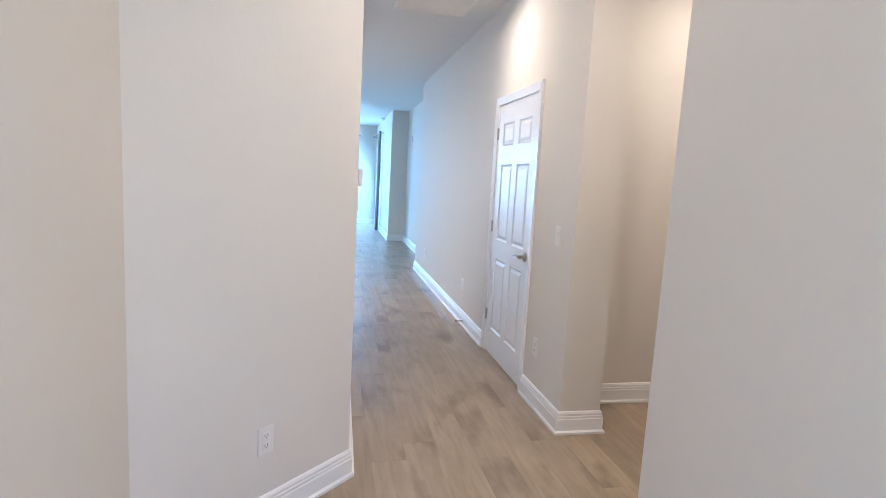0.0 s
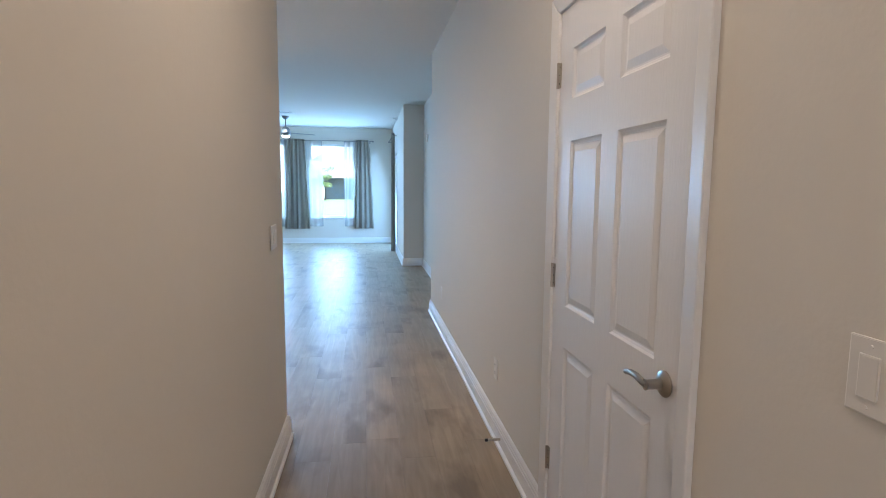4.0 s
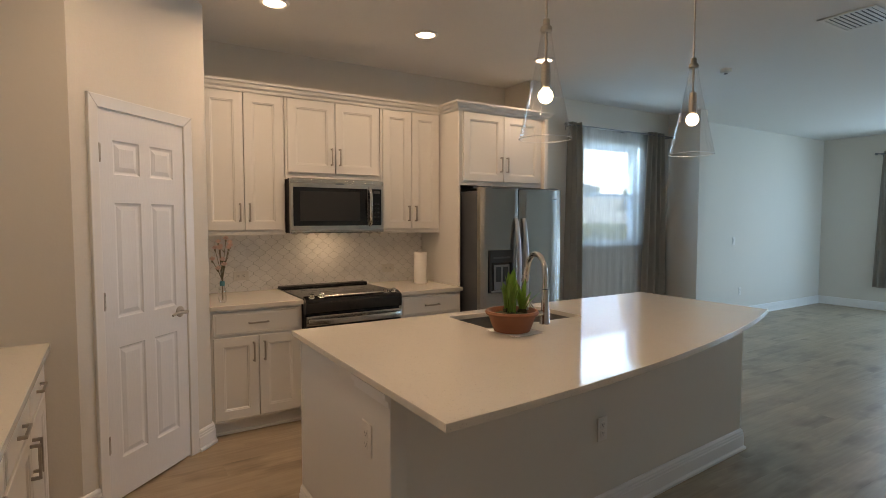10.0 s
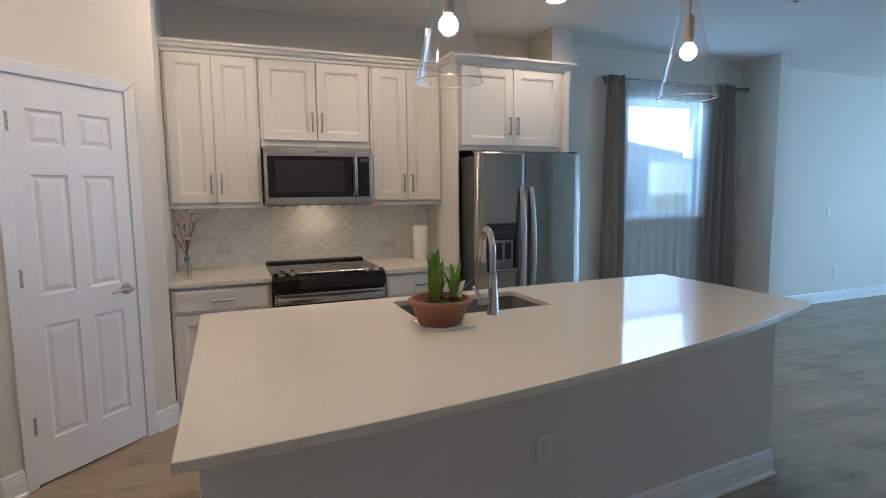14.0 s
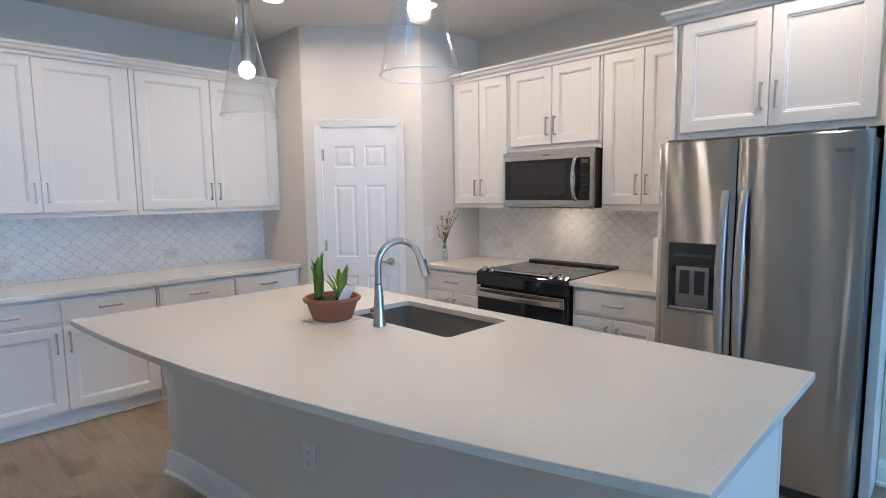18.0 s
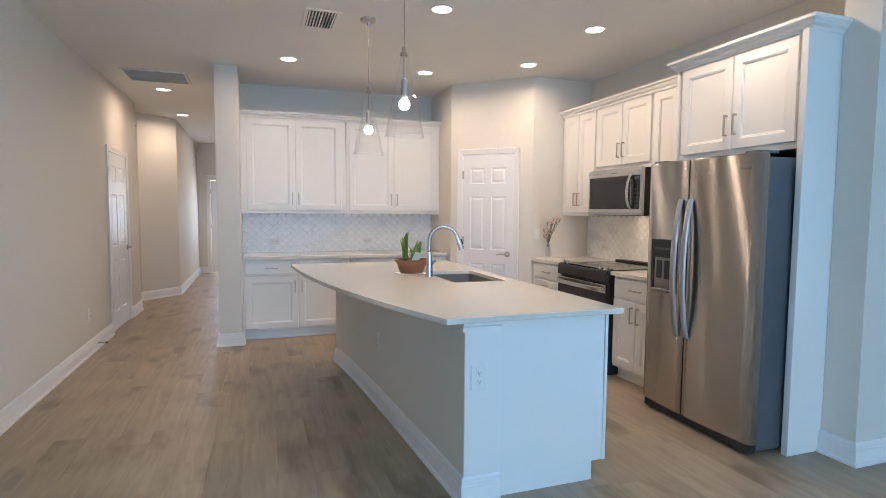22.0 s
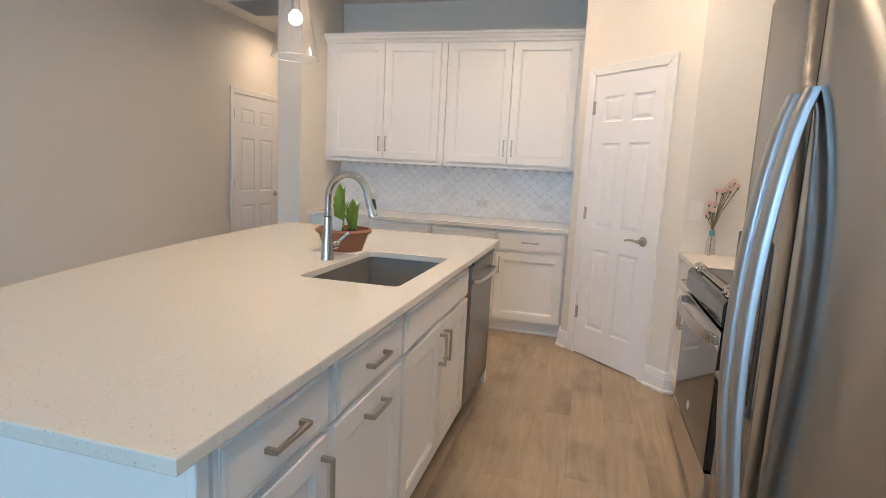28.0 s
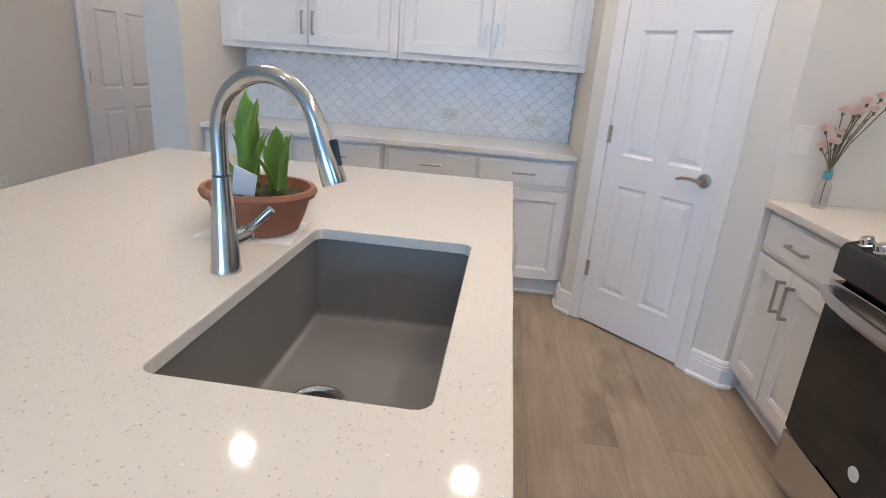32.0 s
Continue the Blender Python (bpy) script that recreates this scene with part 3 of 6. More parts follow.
# ---- panelled doors ----
def casing_boards(owner, width, height, w=CAS, t=0.018):
    """Three mitred boards round an opening that spans x 0..width; the wall's face is y = 0."""
    for name, pts in (("casing", ((0, 0), (-w, 0), (-w, height + w), (0, height))), ("casing", ((width, 0), (width, height), (width + w, height + w), (width + w, 0))),
                      ("head_casing", ((0, height), (-w, height + w), (width + w, height + w), (width, height)))):
        bm = bmesh.new()
        a = [bm.verts.new((x, -t * 0.55 if (0 <= x <= width and z <= height) else -t, z)) for x, z in pts]
        b = [bm.verts.new((x, 0.002, z)) for x, z in pts]
        bm.faces.new(a); bm.faces.new(b[::-1])
        for k in range(4):
            bm.faces.new((a[k], b[k], b[(k + 1) % 4], a[(k + 1) % 4]))
        bmesh.ops.recalc_face_normals(bm, faces=bm.faces)
        bmesh.ops.bevel(bm, geom=[e for e in bm.edges if all(v.co.y < -0.001 for v in e.verts)], offset=0.004, segments=2, profile=0.5, affect="EDGES")
        part(name, bm, TRIM, owner)


def lever(owner, x, z, way):
    """A lever handle: rose, neck and a gently curved lever that points towards way (+1 or -1) along x."""
    h = part("door_handle", turned(((0.033, 0), (0.033, 0.004), (0.027, 0.009), (0.013, 0.012), (0.012, 0.045), (0.014, 0.052)), 20), NICKEL, owner, "satin nickel lever handle", smooth=40)
    h.matrix_parent_inverse = Matrix()
    h.matrix_local = pose(x, -0.001, z, 90, 0, 0)
    pts = [(0, 0, 0.046), (way * 0.02, 0.001, 0.049), (way * 0.05, 0.004, 0.047), (way * 0.085, 0.002, 0.045), (way * 0.112, -0.006, 0.044)]
    part("lever", tube(pts, [0.009, 0.0095, 0.0085, 0.008, 0.007], 10), NICKEL, h, smooth=60)


def hinge(owner, x, z):
    bm = box(x - 0.016, -0.004, z - 0.045, x + 0.016, 0.004, z + 0.045, 0.001, 1)
    tube([(x, -0.006, z - 0.047), (x, -0.006, z + 0.047)], 0.006, 8, bm)
    h = part("hinge", bm, NICKEL, owner, "satin nickel hinge")
    for up in (-0.030, 0.0, 0.030):
        part("screw", turned(((0.0034, 0), (0.0026, 0.0008)), 8), SLOT, h).matrix_local = pose(x + 0.0105, -0.0038, z + up, 90, 0, 0)


def panel_door(name, width, m, hinge_left, label, height=2.032):
    """A six-panel door with jambs, casing, hinges and a lever; local x along the wall, the room at -y."""
    d = thing(name, label, "door", m, kind=STRUCT)
    st, mid = 0.105 * width / 0.81 + 0.012, 0.10 * width / 0.81
    half = (width - 2 * st - mid) / 2
    cols = ((st, st + half), (st + half + mid, width - st))
    rows = ((0.21, 0.80), (0.955, 1.555), (1.70, 1.875))
    rects = [(a, lo, b, hi) for a, b in cols for lo, hi in rows]
    leaf = panelled(width - 0.005, height - 0.014, 0.035, rects, ((0.006, 0.006), (0.013, 0.009), (0.018, 0.009), (0.040, 0.002)))
    bmesh.ops.translate(leaf, verts=leaf.verts, vec=(0.0017, 0.001, 0.012))
    part("leaf", leaf, DOORP, d, "white moulded six-panel door leaf")
    jamb = bmesh.new()
    for b in ((-0.014, 0.0025, 0, 0.0008, 0.09, height + 0.014), (width - 0.0008, 0.0025, 0, width + 0.014, 0.09, height + 0.014), (0.0008, 0.0025, height, width - 0.0008, 0.09, height + 0.0125)):
        block(jamb, *b)
    part("jamb", jamb, TRIM, d)
    part("door_stop_backing", box(0.0008, 0.0375, 0.0, width - 0.0008, 0.052, height), TRIM, d)
    casing_boards(d, width, height + 0.006)
    hx, lx = (0.0, width - 0.065) if hinge_left else (width, 0.065)
    for z in (0.32, 1.065, 1.815):
        hinge(d, hx, z)
    lever(d, lx, 0.925, -1 if hinge_left else 1)
    return d


panel_door("door_1", DY1 - DY0 - 0.01, pose(0.395, DY1 - 0.005, 0, 0, 0, -90), True, "closed white six-panel door in the hall")
panel_door("door_2", PW, Matrix.Translation(DIAG.translation) @ Matrix.Rotation(radians(-45), 4, "Z") @ pose(P0 + PW, 0, 0, 0, 0, 180), True,
           "closed white six-panel pantry door in the angled wall")


# ---- entry door with a tall glass panel ----
entry = thing("door_3", "white entry door with a tall bright glass panel", "door", pose(-1.16, -5.0, 0, 0, 0, 180), kind=STRUCT)
_lf = bmesh.new()
for _b in ((-0.965, 0.03, 0.012, -0.795, 0.075, 2.03), (-0.195, 0.03, 0.012, -0.025, 0.075, 2.03), (-0.795, 0.03, 0.012, -0.195, 0.075, 0.30), (-0.795, 0.03, 0.58, -0.195, 0.075, 0.72), (-0.795, 0.03, 1.90, -0.195, 0.075, 2.03),
           (-0.795, 0.042, 0.30, -0.195, 0.063, 0.58)):
    block(_lf, *_b)
part("leaf", _lf, DOORP, entry, "white door leaf with one sunk panel")
_bd = bmesh.new()
for _b in ((-0.805, 0.022, 0.71, -0.765, 0.083, 1.91), (-0.225, 0.022, 0.71, -0.185, 0.083, 1.91), (-0.765, 0.022, 0.71, -0.225, 0.083, 0.75), (-0.765, 0.022, 1.87, -0.225, 0.083, 1.91)):
    block(_bd, *_b, 0.004, 1)
part("glazing_bead", _bd, DOORP, entry)
part("pane", box(-0.765, 0.048, 0.75, -0.225, 0.054, 1.87), PANE, entry).visible_shadow = False
_fr = bmesh.new()
for _b in ((-0.02, 0, 0, 0.0, 0.12, 2.08), (-0.99, 0, 0, -0.97, 0.12, 2.08), (-0.97, 0, 2.04, -0.02, 0.12, 2.08)):
    block(_fr, *_b)
part("frame", _fr, TRIM, entry)
_ca = bmesh.new()
for _b in ((0.0, -0.018, 0, 0.065, 0.0, 2.145), (-1.055, -0.018, 0, -0.99, 0.0, 2.145), (-0.99, -0.018, 2.08, 0.0, 0.0, 2.145)):
    block(_ca, *_b, 0.004)
part("casing", _ca, TRIM, entry)
for _z in (0.25, 1.03, 1.80):
    part("hinge", tube([(-0.968, 0.024, _z - 0.047), (-0.968, 0.024, _z + 0.047)], 0.007, 8), NICKEL, entry, "satin nickel hinge")
_hd = part("door_handle", turned(((0.033, 0), (0.033, 0.004), (0.027, 0.009), (0.013, 0.012), (0.012, 0.05)), 20), NICKEL, entry, "satin nickel lever handle", smooth=40)
_hd.matrix_local = pose(-0.095, 0.029, 0.95, 90, 0, 0)
part("lever", tube([(0, 0, 0.046), (-0.02, 0.001, 0.049), (-0.06, 0.004, 0.047), (-0.112, -0.006, 0.044)], [0.009, 0.0095, 0.0085, 0.007], 10), NICKEL, _hd, smooth=60)


# ---- windows ----
def window(name, m, width, z0, z1, label, hung=True):
    """A single-hung window: local x 0..width along the wall, the room at -y, the wall's face at y = 0."""
    w = thing(name, label, "window", m, kind=STRUCT)
    h, fr, mid = z1 - z0, 0.045, z0 + (z1 - z0) * 0.5
    frame_bm = bmesh.new()
    for b in ((0, 0.07, z0, fr, 0.14, z1), (width - fr, 0.07, z0, width, 0.14, z1), (fr, 0.07, z0, width - fr, 0.14, z0 + fr), (fr, 0.07, z1 - fr, width - fr, 0.14, z1)):
        block(frame_bm, *b, 0.004, 1)
    part("window_frame", frame_bm, VINYL, w)
    if hung:
        part("meeting_rail", box(fr, 0.075, mid - 0.022, width - fr, 0.125, mid + 0.022, 0.003, 1), VINYL, w)
    part("window_sill", box(-0.03, -0.025, z0 - 0.022, width + 0.03, 0.07, z0 + 0.002, 0.005, 2), TRIM, w)
    for lo, hi in ((z0 + fr, mid - 0.022), (mid + 0.022, z1 - fr)) if hung else ((z0 + fr, z1 - fr),):
        pane = part("pane", box(fr, 0.10, lo, width - fr, 0.104, hi), PANE, w)
        pane.visible_shadow = False
    if hung:
        part("insect_screen", box(fr, 0.128, z0 + fr, width - fr, 0.1285, mid - 0.022), SCREEN, w, "fine grey mesh over the lower sash").visible_shadow = False
    return w


window("window_1", pose(W1[0], 12.72, 0), W1[1] - W1[0], *WZ, "white vinyl picture window over the lawn", False)
window("window_2", pose(W2[0], 12.72, 0), W2[1] - W2[0], *WZ, "white vinyl picture window over the lawn", False)
window("window_3", pose(-4.68, NY[0], 0, 0, 0, 90), NY[1] - NY[0], *NZ, "white vinyl window in the dining nook")
patio = thing("window_4", "white sliding patio door with two glass leaves", "patio door", pose(0.335, 12.35, 0, 0, 0, -90), kind=STRUCT)
_fr = bmesh.new()
for _b in ((0, 0.05, 0, 0.05, 0.13, 2.15), (1.52, 0.05, 0, 1.57, 0.13, 2.15), (0.05, 0.05, 2.10, 1.52, 0.13, 2.15), (0.05, 0.05, 0, 1.52, 0.13, 0.06), (0.745, 0.06, 0.06, 0.825, 0.12, 2.10)):
    block(_fr, *_b, 0.004, 1)
part("window_frame", _fr, VINYL, patio)
for _a in (0.05, 0.825):
    part("pane", box(_a, 0.085, 0.06, _a + 0.695, 0.09, 2.10), PANE, patio).visible_shadow = False


# ---- kitchen cabinets ----
def pull(owner, x, z, length=0.135, upright=True):
    """A square bar pull on two posts, standing off the face at y = 0 towards -y."""
    bm, a, b = bmesh.new(), length / 2, 0.0055
    if upright:
        block(bm, x - b, -0.034, z - a, x + b, -0.024, z + a, 0.0015, 1)
        for s in (-1, 1):
            block(bm, x - b, -0.026, z + s * (a - 0.006) - b, x + b, 0.001, z + s * (a - 0.006) + b)
    else:
        block(bm, x - a, -0.034, z - b, x + a, -0.024, z + b, 0.0015, 1)
        for s in (-1, 1):
            block(bm, x + s * (a - 0.006) - b, -0.026, z - b, x + s * (a - 0.006) + b, 0.001, z + b)
    return part("handle", bm, NICKEL, owner, "brushed nickel bar handle")


DOOR_RINGS = ((0.003, 0.003), (0.010, 0.0045), (0.014, 0.0105), (0.022, 0.0115))


def cabinet_door(owner, x0, z0, x1, z1, handle=None, name="door", rail=0.058):
    """A framed door or drawer front at the cabinet's face; handle: (x, z, length, upright) in the cabinet's own frame."""
    w, h = x1 - x0, z1 - z0
    r = min(rail, h * 0.27)
    if name == "drawer_front":
        ob = part(name, panelled(w, h, 0.0155, [(0.007, 0.007, w - 0.007, h - 0.007)], ((0.0, -0.003), (0.004, -0.0035), (0.010, -0.006))), CAB, owner)
        ob.matrix_local = pose(x0, -0.016, z0)
    else:
        ob = part(name, panelled(w, h, 0.0195, [(r, r, w - r, h - r)], DOOR_RINGS), CAB, owner)
        ob.matrix_local = pose(x0, -0.020, z0)
    if handle:
        pull(ob, handle[0] - x0, handle[1] - z0, handle[2], handle[3])
    return ob


def upper_cabinet(m, width, depth, z0, z1, label, doors=2, reveal=0.02, group="wall cabinets", low=0.03, handle=True):
    c = thing("wall_cabinet", label, "cabinet", m, group)
    part("body", box(0, 0, z0, width, depth, z1, 0.002, 1), CAB, c)
    gap = 0.012
    w = (width - 2 * reveal - gap * (doors - 1)) / doors
    for k in range(doors):
        a = reveal + k * (w + gap)
        hx = a + w - 0.028 if k % 2 == 0 else a + 0.028
        cabinet_door(c, a, z0 + low, a + w, z1 - 0.015, (hx, z0 + low + (0.15 if depth > 0.5 else 0.128), 0.135, True))
    part("light_rail", box(0, -0.004, z0 - 0.012, width, 0.018, z0 + 0.014, 0.003, 1), CAB, c)
    return c


def base_cabinet(m, width, depth, label, columns=2, drawers=2, drawer_h=0.150, group="base cabinets", false_front=False, pulls="upright", hollow=False, top=0.8725):
    c = thing("base_cabinet", label, "cabinet", m, group)
    shell = bmesh.new()
    if hollow:
        for b in ((0, 0, 0.10, 0.018, depth, top), (width - 0.018, 0, 0.10, width, depth, top), (0.018, depth - 0.018, 0.10, width - 0.018, depth, top), (0.018, 0, 0.10, width - 0.018, 0.018, top), (0.018, 0.018, 0.10, width - 0.018, depth - 0.018, 0.118)):
            block(shell, *b)
    else:
        block(shell, 0, 0, 0.10, width, depth, top, 0.002, 1)
    part("body", shell, CAB, c)
    part("toe_kick", box(0, 0.06, 0.0, width, depth, 0.10), TRIM, c)
    part("shoe_moulding", box(0, 0.046, 0.0, width, 0.060, 0.02, 0.004, 1), TRIM, c)
    rv, gap = 0.018, 0.012
    dw = (width - 2 * rv - gap * (drawers - 1)) / max(drawers, 1)
    for k in range(drawers):
        a = rv + k * (dw + gap)
        cabinet_door(c, a, top - 0.022 - drawer_h, a + dw, top - 0.022, None if false_front else (a + dw / 2, top - 0.022 - drawer_h / 2, 0.135, False), "drawer_front", 0.04)
    w = (width - 2 * rv - gap * (columns - 1)) / columns
    hi = top - 0.022 - drawer_h - 0.020
    for k in range(columns):
        a = rv + k * (w + gap)
        if pulls == "level":
            handle = (a + w / 2, hi - 0.05, 0.135, False)
        else:
            right = k % 2 == 0 if columns > 1 else pulls == "right"
            handle = (a + w - 0.03 if right else a + 0.03, hi - 0.105, 0.135, True)
        cabinet_door(c, a, 0.125, a + w, hi, handle)
    return c


# wall with the plain worktop
BACK = 1.20
for _k, _x in enumerate((-1.00, -2.1375)):
    upper_cabinet(pose(_x, BACK + 0.325, 0, 0, 0, 180), 1.1325, 0.325, 1.372, 2.415, "tall white wall cabinet with two framed doors", reveal=0.055 if _k == 0 else 0.035)
    base_cabinet(pose(_x, BACK + 0.60, 0, 0, 0, 180), 1.1325, 0.60, "white base cabinet with two drawers over two doors")
for _z0, _z1, _d in ((1.36, 2.415, 0.325), (0.10, 0.8725, 0.60)):
    for _x0, _x1 in ((-1.0, -0.9905), (-3.2795, -3.2705)):
        solid("filler_strip", box(_x0, BACK, _z0, _x1, BACK + _d, _z1), CAB, "narrow white filler strip beside a cabinet", "filler")
# range wall
RW = -4.68
upper_cabinet(pose(RW + 0.33, 2.645, 0, 0, 0, 90), 0.605, 0.33, 1.372, 2.415, "white wall cabinet beside the microwave with two framed doors")
upper_cabinet(pose(RW + 0.33, 3.255, 0, 0, 0, 90), 0.795, 0.33, 1.80, 2.415, "short white wall cabinet above the microwave", low=0.045)
upper_cabinet(pose(RW + 0.33, 4.055, 0, 0, 0, 90), 0.585, 0.33, 1.372, 2.415, "white wall cabinet beside the fridge with two framed doors")
upper_cabinet(pose(RW + 0.62, 4.665, 0, 0, 0, 90), 0.935, 0.62, 1.785, 2.415, "deep white cabinet above the fridge", low=0.03, reveal=0.035)
base_cabinet(pose(RW + 0.675, 2.645, 0, 0, 0, 90), 0.615, 0.675, "white base cabinet with one drawer over two doors", 2, 1)
base_cabinet(pose(RW + 0.675, 4.045, 0, 0, 0, 90), 0.595, 0.675, "white base cabinet with one drawer over two doors", 2, 1)
solid("fridge_side_panel", box(RW, 4.642, 0, RW + 0.64, 4.662, 2.415, 0.002, 1), CAB, "tall white panel beside the fridge", "panel")
solid("fridge_side_panel", box(RW, 5.602, 0, RW + 0.66, 5.642, 2.415, 0.002, 1), CAB, "tall white panel beside the fridge", "panel")

# crown mouldings
CROWN = ((0, 0), (0.006, 0), (0.010, 0.018), (0.028, 0.030), (0.036, 0.048), (0.050, 0.056), (0.052, 0.072), (0, 0.072))


def crown(label, *path):
    return solid("crown_moulding", swept(CROWN, [(x, y, 2.408) for x, y in path]), CAB, label, "moulding", STRUCT)


crown("white crown moulding on the wall cabinets", (-3.279, BACK + 0.345), (-0.992, BACK + 0.345))
crown("white crown moulding on the fridge and range cabinets", (RW, 5.643), (RW + 0.641, 5.643), (RW + 0.641, 4.642), (RW + 0.35, 4.642), (RW + 0.35, 2.642))


# ---- worktops ----
def edge(outline, z1=0.905, t=0.032, bevel=0.003):
    return prism(outline, z1 - t, z1, bevel)


solid("worktop", edge(((-0.992, BACK), (-3.279, BACK), (-3.279, BACK + 0.645), (-0.992, BACK + 0.645))), QUARTZ, "pale speckled quartz worktop on the base cabinets", "worktop")
solid("worktop", edge(((RW, 2.642), (RW, 3.262), (RW + 0.715, 3.262), (RW + 0.715, 2.642))), QUARTZ, "short pale quartz worktop beside the range", "worktop")
solid("worktop", edge(((RW, 4.038), (RW, 4.641), (RW + 0.715, 4.641), (RW + 0.715, 4.038))), QUARTZ, "short pale quartz worktop beside the fridge", "worktop")

# ---- the island ----
IX0, IY0, IY1 = -2.87, 2.895, 5.515
NEAR_X, FAR_X = -1.825, -2.065


def island_side(u):
    """The bowed hall side of the half wall, from the entry end (0) to the window end (1)."""
    return NEAR_X - 0.24 * u ** 0.7, IY0 + (IY1 - IY0) * u


SIDE = [island_side((k / 16) ** 1.3) for k in range(17)]
island = thing("kitchen_island", "white island base with a bowed plastered back and end posts", "island")
part("back_wall", prism([*SIDE, (FAR_X - 0.185, IY1), (FAR_X - 0.185, IY0 + 0.10), (NEAR_X - 0.30, IY0 + 0.10), (NEAR_X - 0.30, IY0)], 0, 0.8895), WALL, island, "white painted half wall")
CAP = ((0, 0), (0.010, 0.0), (0.012, 0.022), (0.022, 0.030), (0.024, 0.050), (0, 0.050))
part("cap_moulding", swept(CAP, [(NEAR_X, IY0, 0.837), (NEAR_X - 0.30, IY0, 0.837)]), TRIM, island)
part("cap_moulding", swept(CAP, [(FAR_X - 0.185, IY1, 0.837), (FAR_X + 0.012, IY1, 0.837)]), TRIM, island)
part("end_panel", box(IX0 + 0.02, IY1 - 0.03, 0.10, FAR_X - 0.186, IY1 - 0.008, 0.8895, 0.002, 1), CAB, island)
part("end_panel", box(IX0 + 0.08, IY1 - 0.03, 0.0, FAR_X - 0.186, IY1 - 0.010, 0.0995), CAB, island)
part("end_panel", box(IX0 + 0.02, IY0 + 0.008, 0.0, NEAR_X - 0.302, IY0 + 0.03, 0.8895, 0.002, 1), CAB, island)
part("corner_post", box(IX0, IY1 - 0.035, 0.10, IX0 + 0.019, IY1 - 0.004, 0.8895, 0.002, 1), CAB, island)
part("corner_post", box(IX0, IY0 + 0.006, 0.0, IX0 + 0.019, IY0 + 0.042, 0.8895, 0.002, 1), CAB, island)
part("baseboard", swept(SKIRT, [(FAR_X - 0.185, IY1, 0.001), *((x, y, 0.001) for x, y in SIDE[::-1]), (IX0 + 0.03, IY0, 0.001)]), TRIM, island)
part("end_board", box(FAR_X - 0.1845, IY1 - 0.001, 0.0, FAR_X - 0.001, IY1 + 0.004, 0.8893, 0.001, 1), CAB, island)
part("end_board", box(NEAR_X - 0.2995, IY0 - 0.004, 0.0, NEAR_X - 0.001, IY0 + 0.001, 0.8893, 0.001, 1), CAB, island)
CF = IX0 + 0.02


def kitchen_side(y):
    return pose(CF, y, 0, 0, 0, -90)


base_cabinet(kitchen_side(IY1 - 0.036), 0.425, 0.55, "white island cabinet with a drawer over a door", 1, 1, pulls="right", group="island cabinets", top=0.889)
base_cabinet(kitchen_side(IY1 - 0.462), 0.515, 0.55, "white island pull-out cabinet with a drawer over a door", 1, 1, pulls="level", group="island cabinets", top=0.889)
base_cabinet(kitchen_side(IY1 - 0.978), 0.965, 0.55, "white sink cabinet with two doors and a plain front rail", 2, 1, false_front=True, group="island cabinets", top=0.889, hollow=True)

SX0, SX1, SY0, SY1 = -2.80, -2.41, 3.745, 4.435


def island_top():
    """The worktop: a bowed edge on the hall side and a rounded sink cut-out."""
    outer = [(-2.902, 5.585), (-2.902, 2.868), (-1.43, 2.868)]
    for k in range(1, 24):
        u = k / 23
        outer.append((-1.43 - 0.52 * (0.25 * u + 0.75 * u ** 2.2), 2.868 + 2.717 * u))
    r, hole = 0.025, []
    for cx, cy, a in ((SX1 - r, SY1 - r, 0), (SX0 + r, SY1 - r, 90), (SX0 + r, SY0 + r, 180), (SX1 - r, SY0 + r, 270)):
        hole += [(cx + r * math.cos(radians(a + d)), cy + r * math.sin(radians(a + d))) for d in (0, 22.5, 45, 67.5, 90)]
    bm = bmesh.new()
    rings = []
    for z in (0.890, 0.918):
        loops = []
        for pts in (outer, hole):
            v = [bm.verts.new((x, y, z)) for x, y in pts]
            e = [bm.edges.new((v[k], v[(k + 1) % len(v)])) for k in range(len(v))]
            loops.append((v, e))
        bmesh.ops.triangle_fill(bm, use_beauty=True, edges=loops[0][1] + loops[1][1])
        rings.append(loops)
    for (a, _), (b, _) in zip(*rings):
        for k in range(len(a)):
            bm.faces.new((a[k], a[(k + 1) % len(a)], b[(k + 1) % len(a)], b[k]))
    bmesh.ops.recalc_face_normals(bm, faces=bm.faces)
    rim = [e for e in bm.edges if len(e.link_faces) == 2 and e.calc_face_angle(0) > 1.0 and abs(e.verts[0].co.z - e.verts[1].co.z) < 1e-5]
    bmesh.ops.bevel(bm, geom=rim, offset=0.003, segments=2, profile=0.5, affect="EDGES")
    return bm


solid("island_worktop", island_top(), QUARTZ, "pale speckled quartz island worktop with a bowed edge", "worktop")
# sink
sink = thing("sink", "grey composite undermount single-bowl sink", "sink")
_bm = bmesh.new()
_o = 0.006
_top = [(SX0 - _o, SY0 - _o), (SX1 + _o, SY0 - _o), (SX1 + _o, SY1 + _o), (SX0 - _o, SY1 + _o)]
_ring = []
for _z, _in in ((0.8895, -0.02), (0.8895, 0.0), (0.695, 0.004), (0.680, 0.010), (0.673, 0.024)):
    _ring.append([_bm.verts.new((x + (_in if k in (0, 3) else -_in), y + (_in if k in (0, 1) else -_in), _z)) for k, (x, y) in enumerate(_top)])
for _a, _b in zip(_ring, _ring[1:]):
    for _k in range(4):
        _bm.faces.new((_a[_k], _a[(_k + 1) % 4], _b[(_k + 1) % 4], _b[_k]))
_bm.faces.new(_ring[-1])
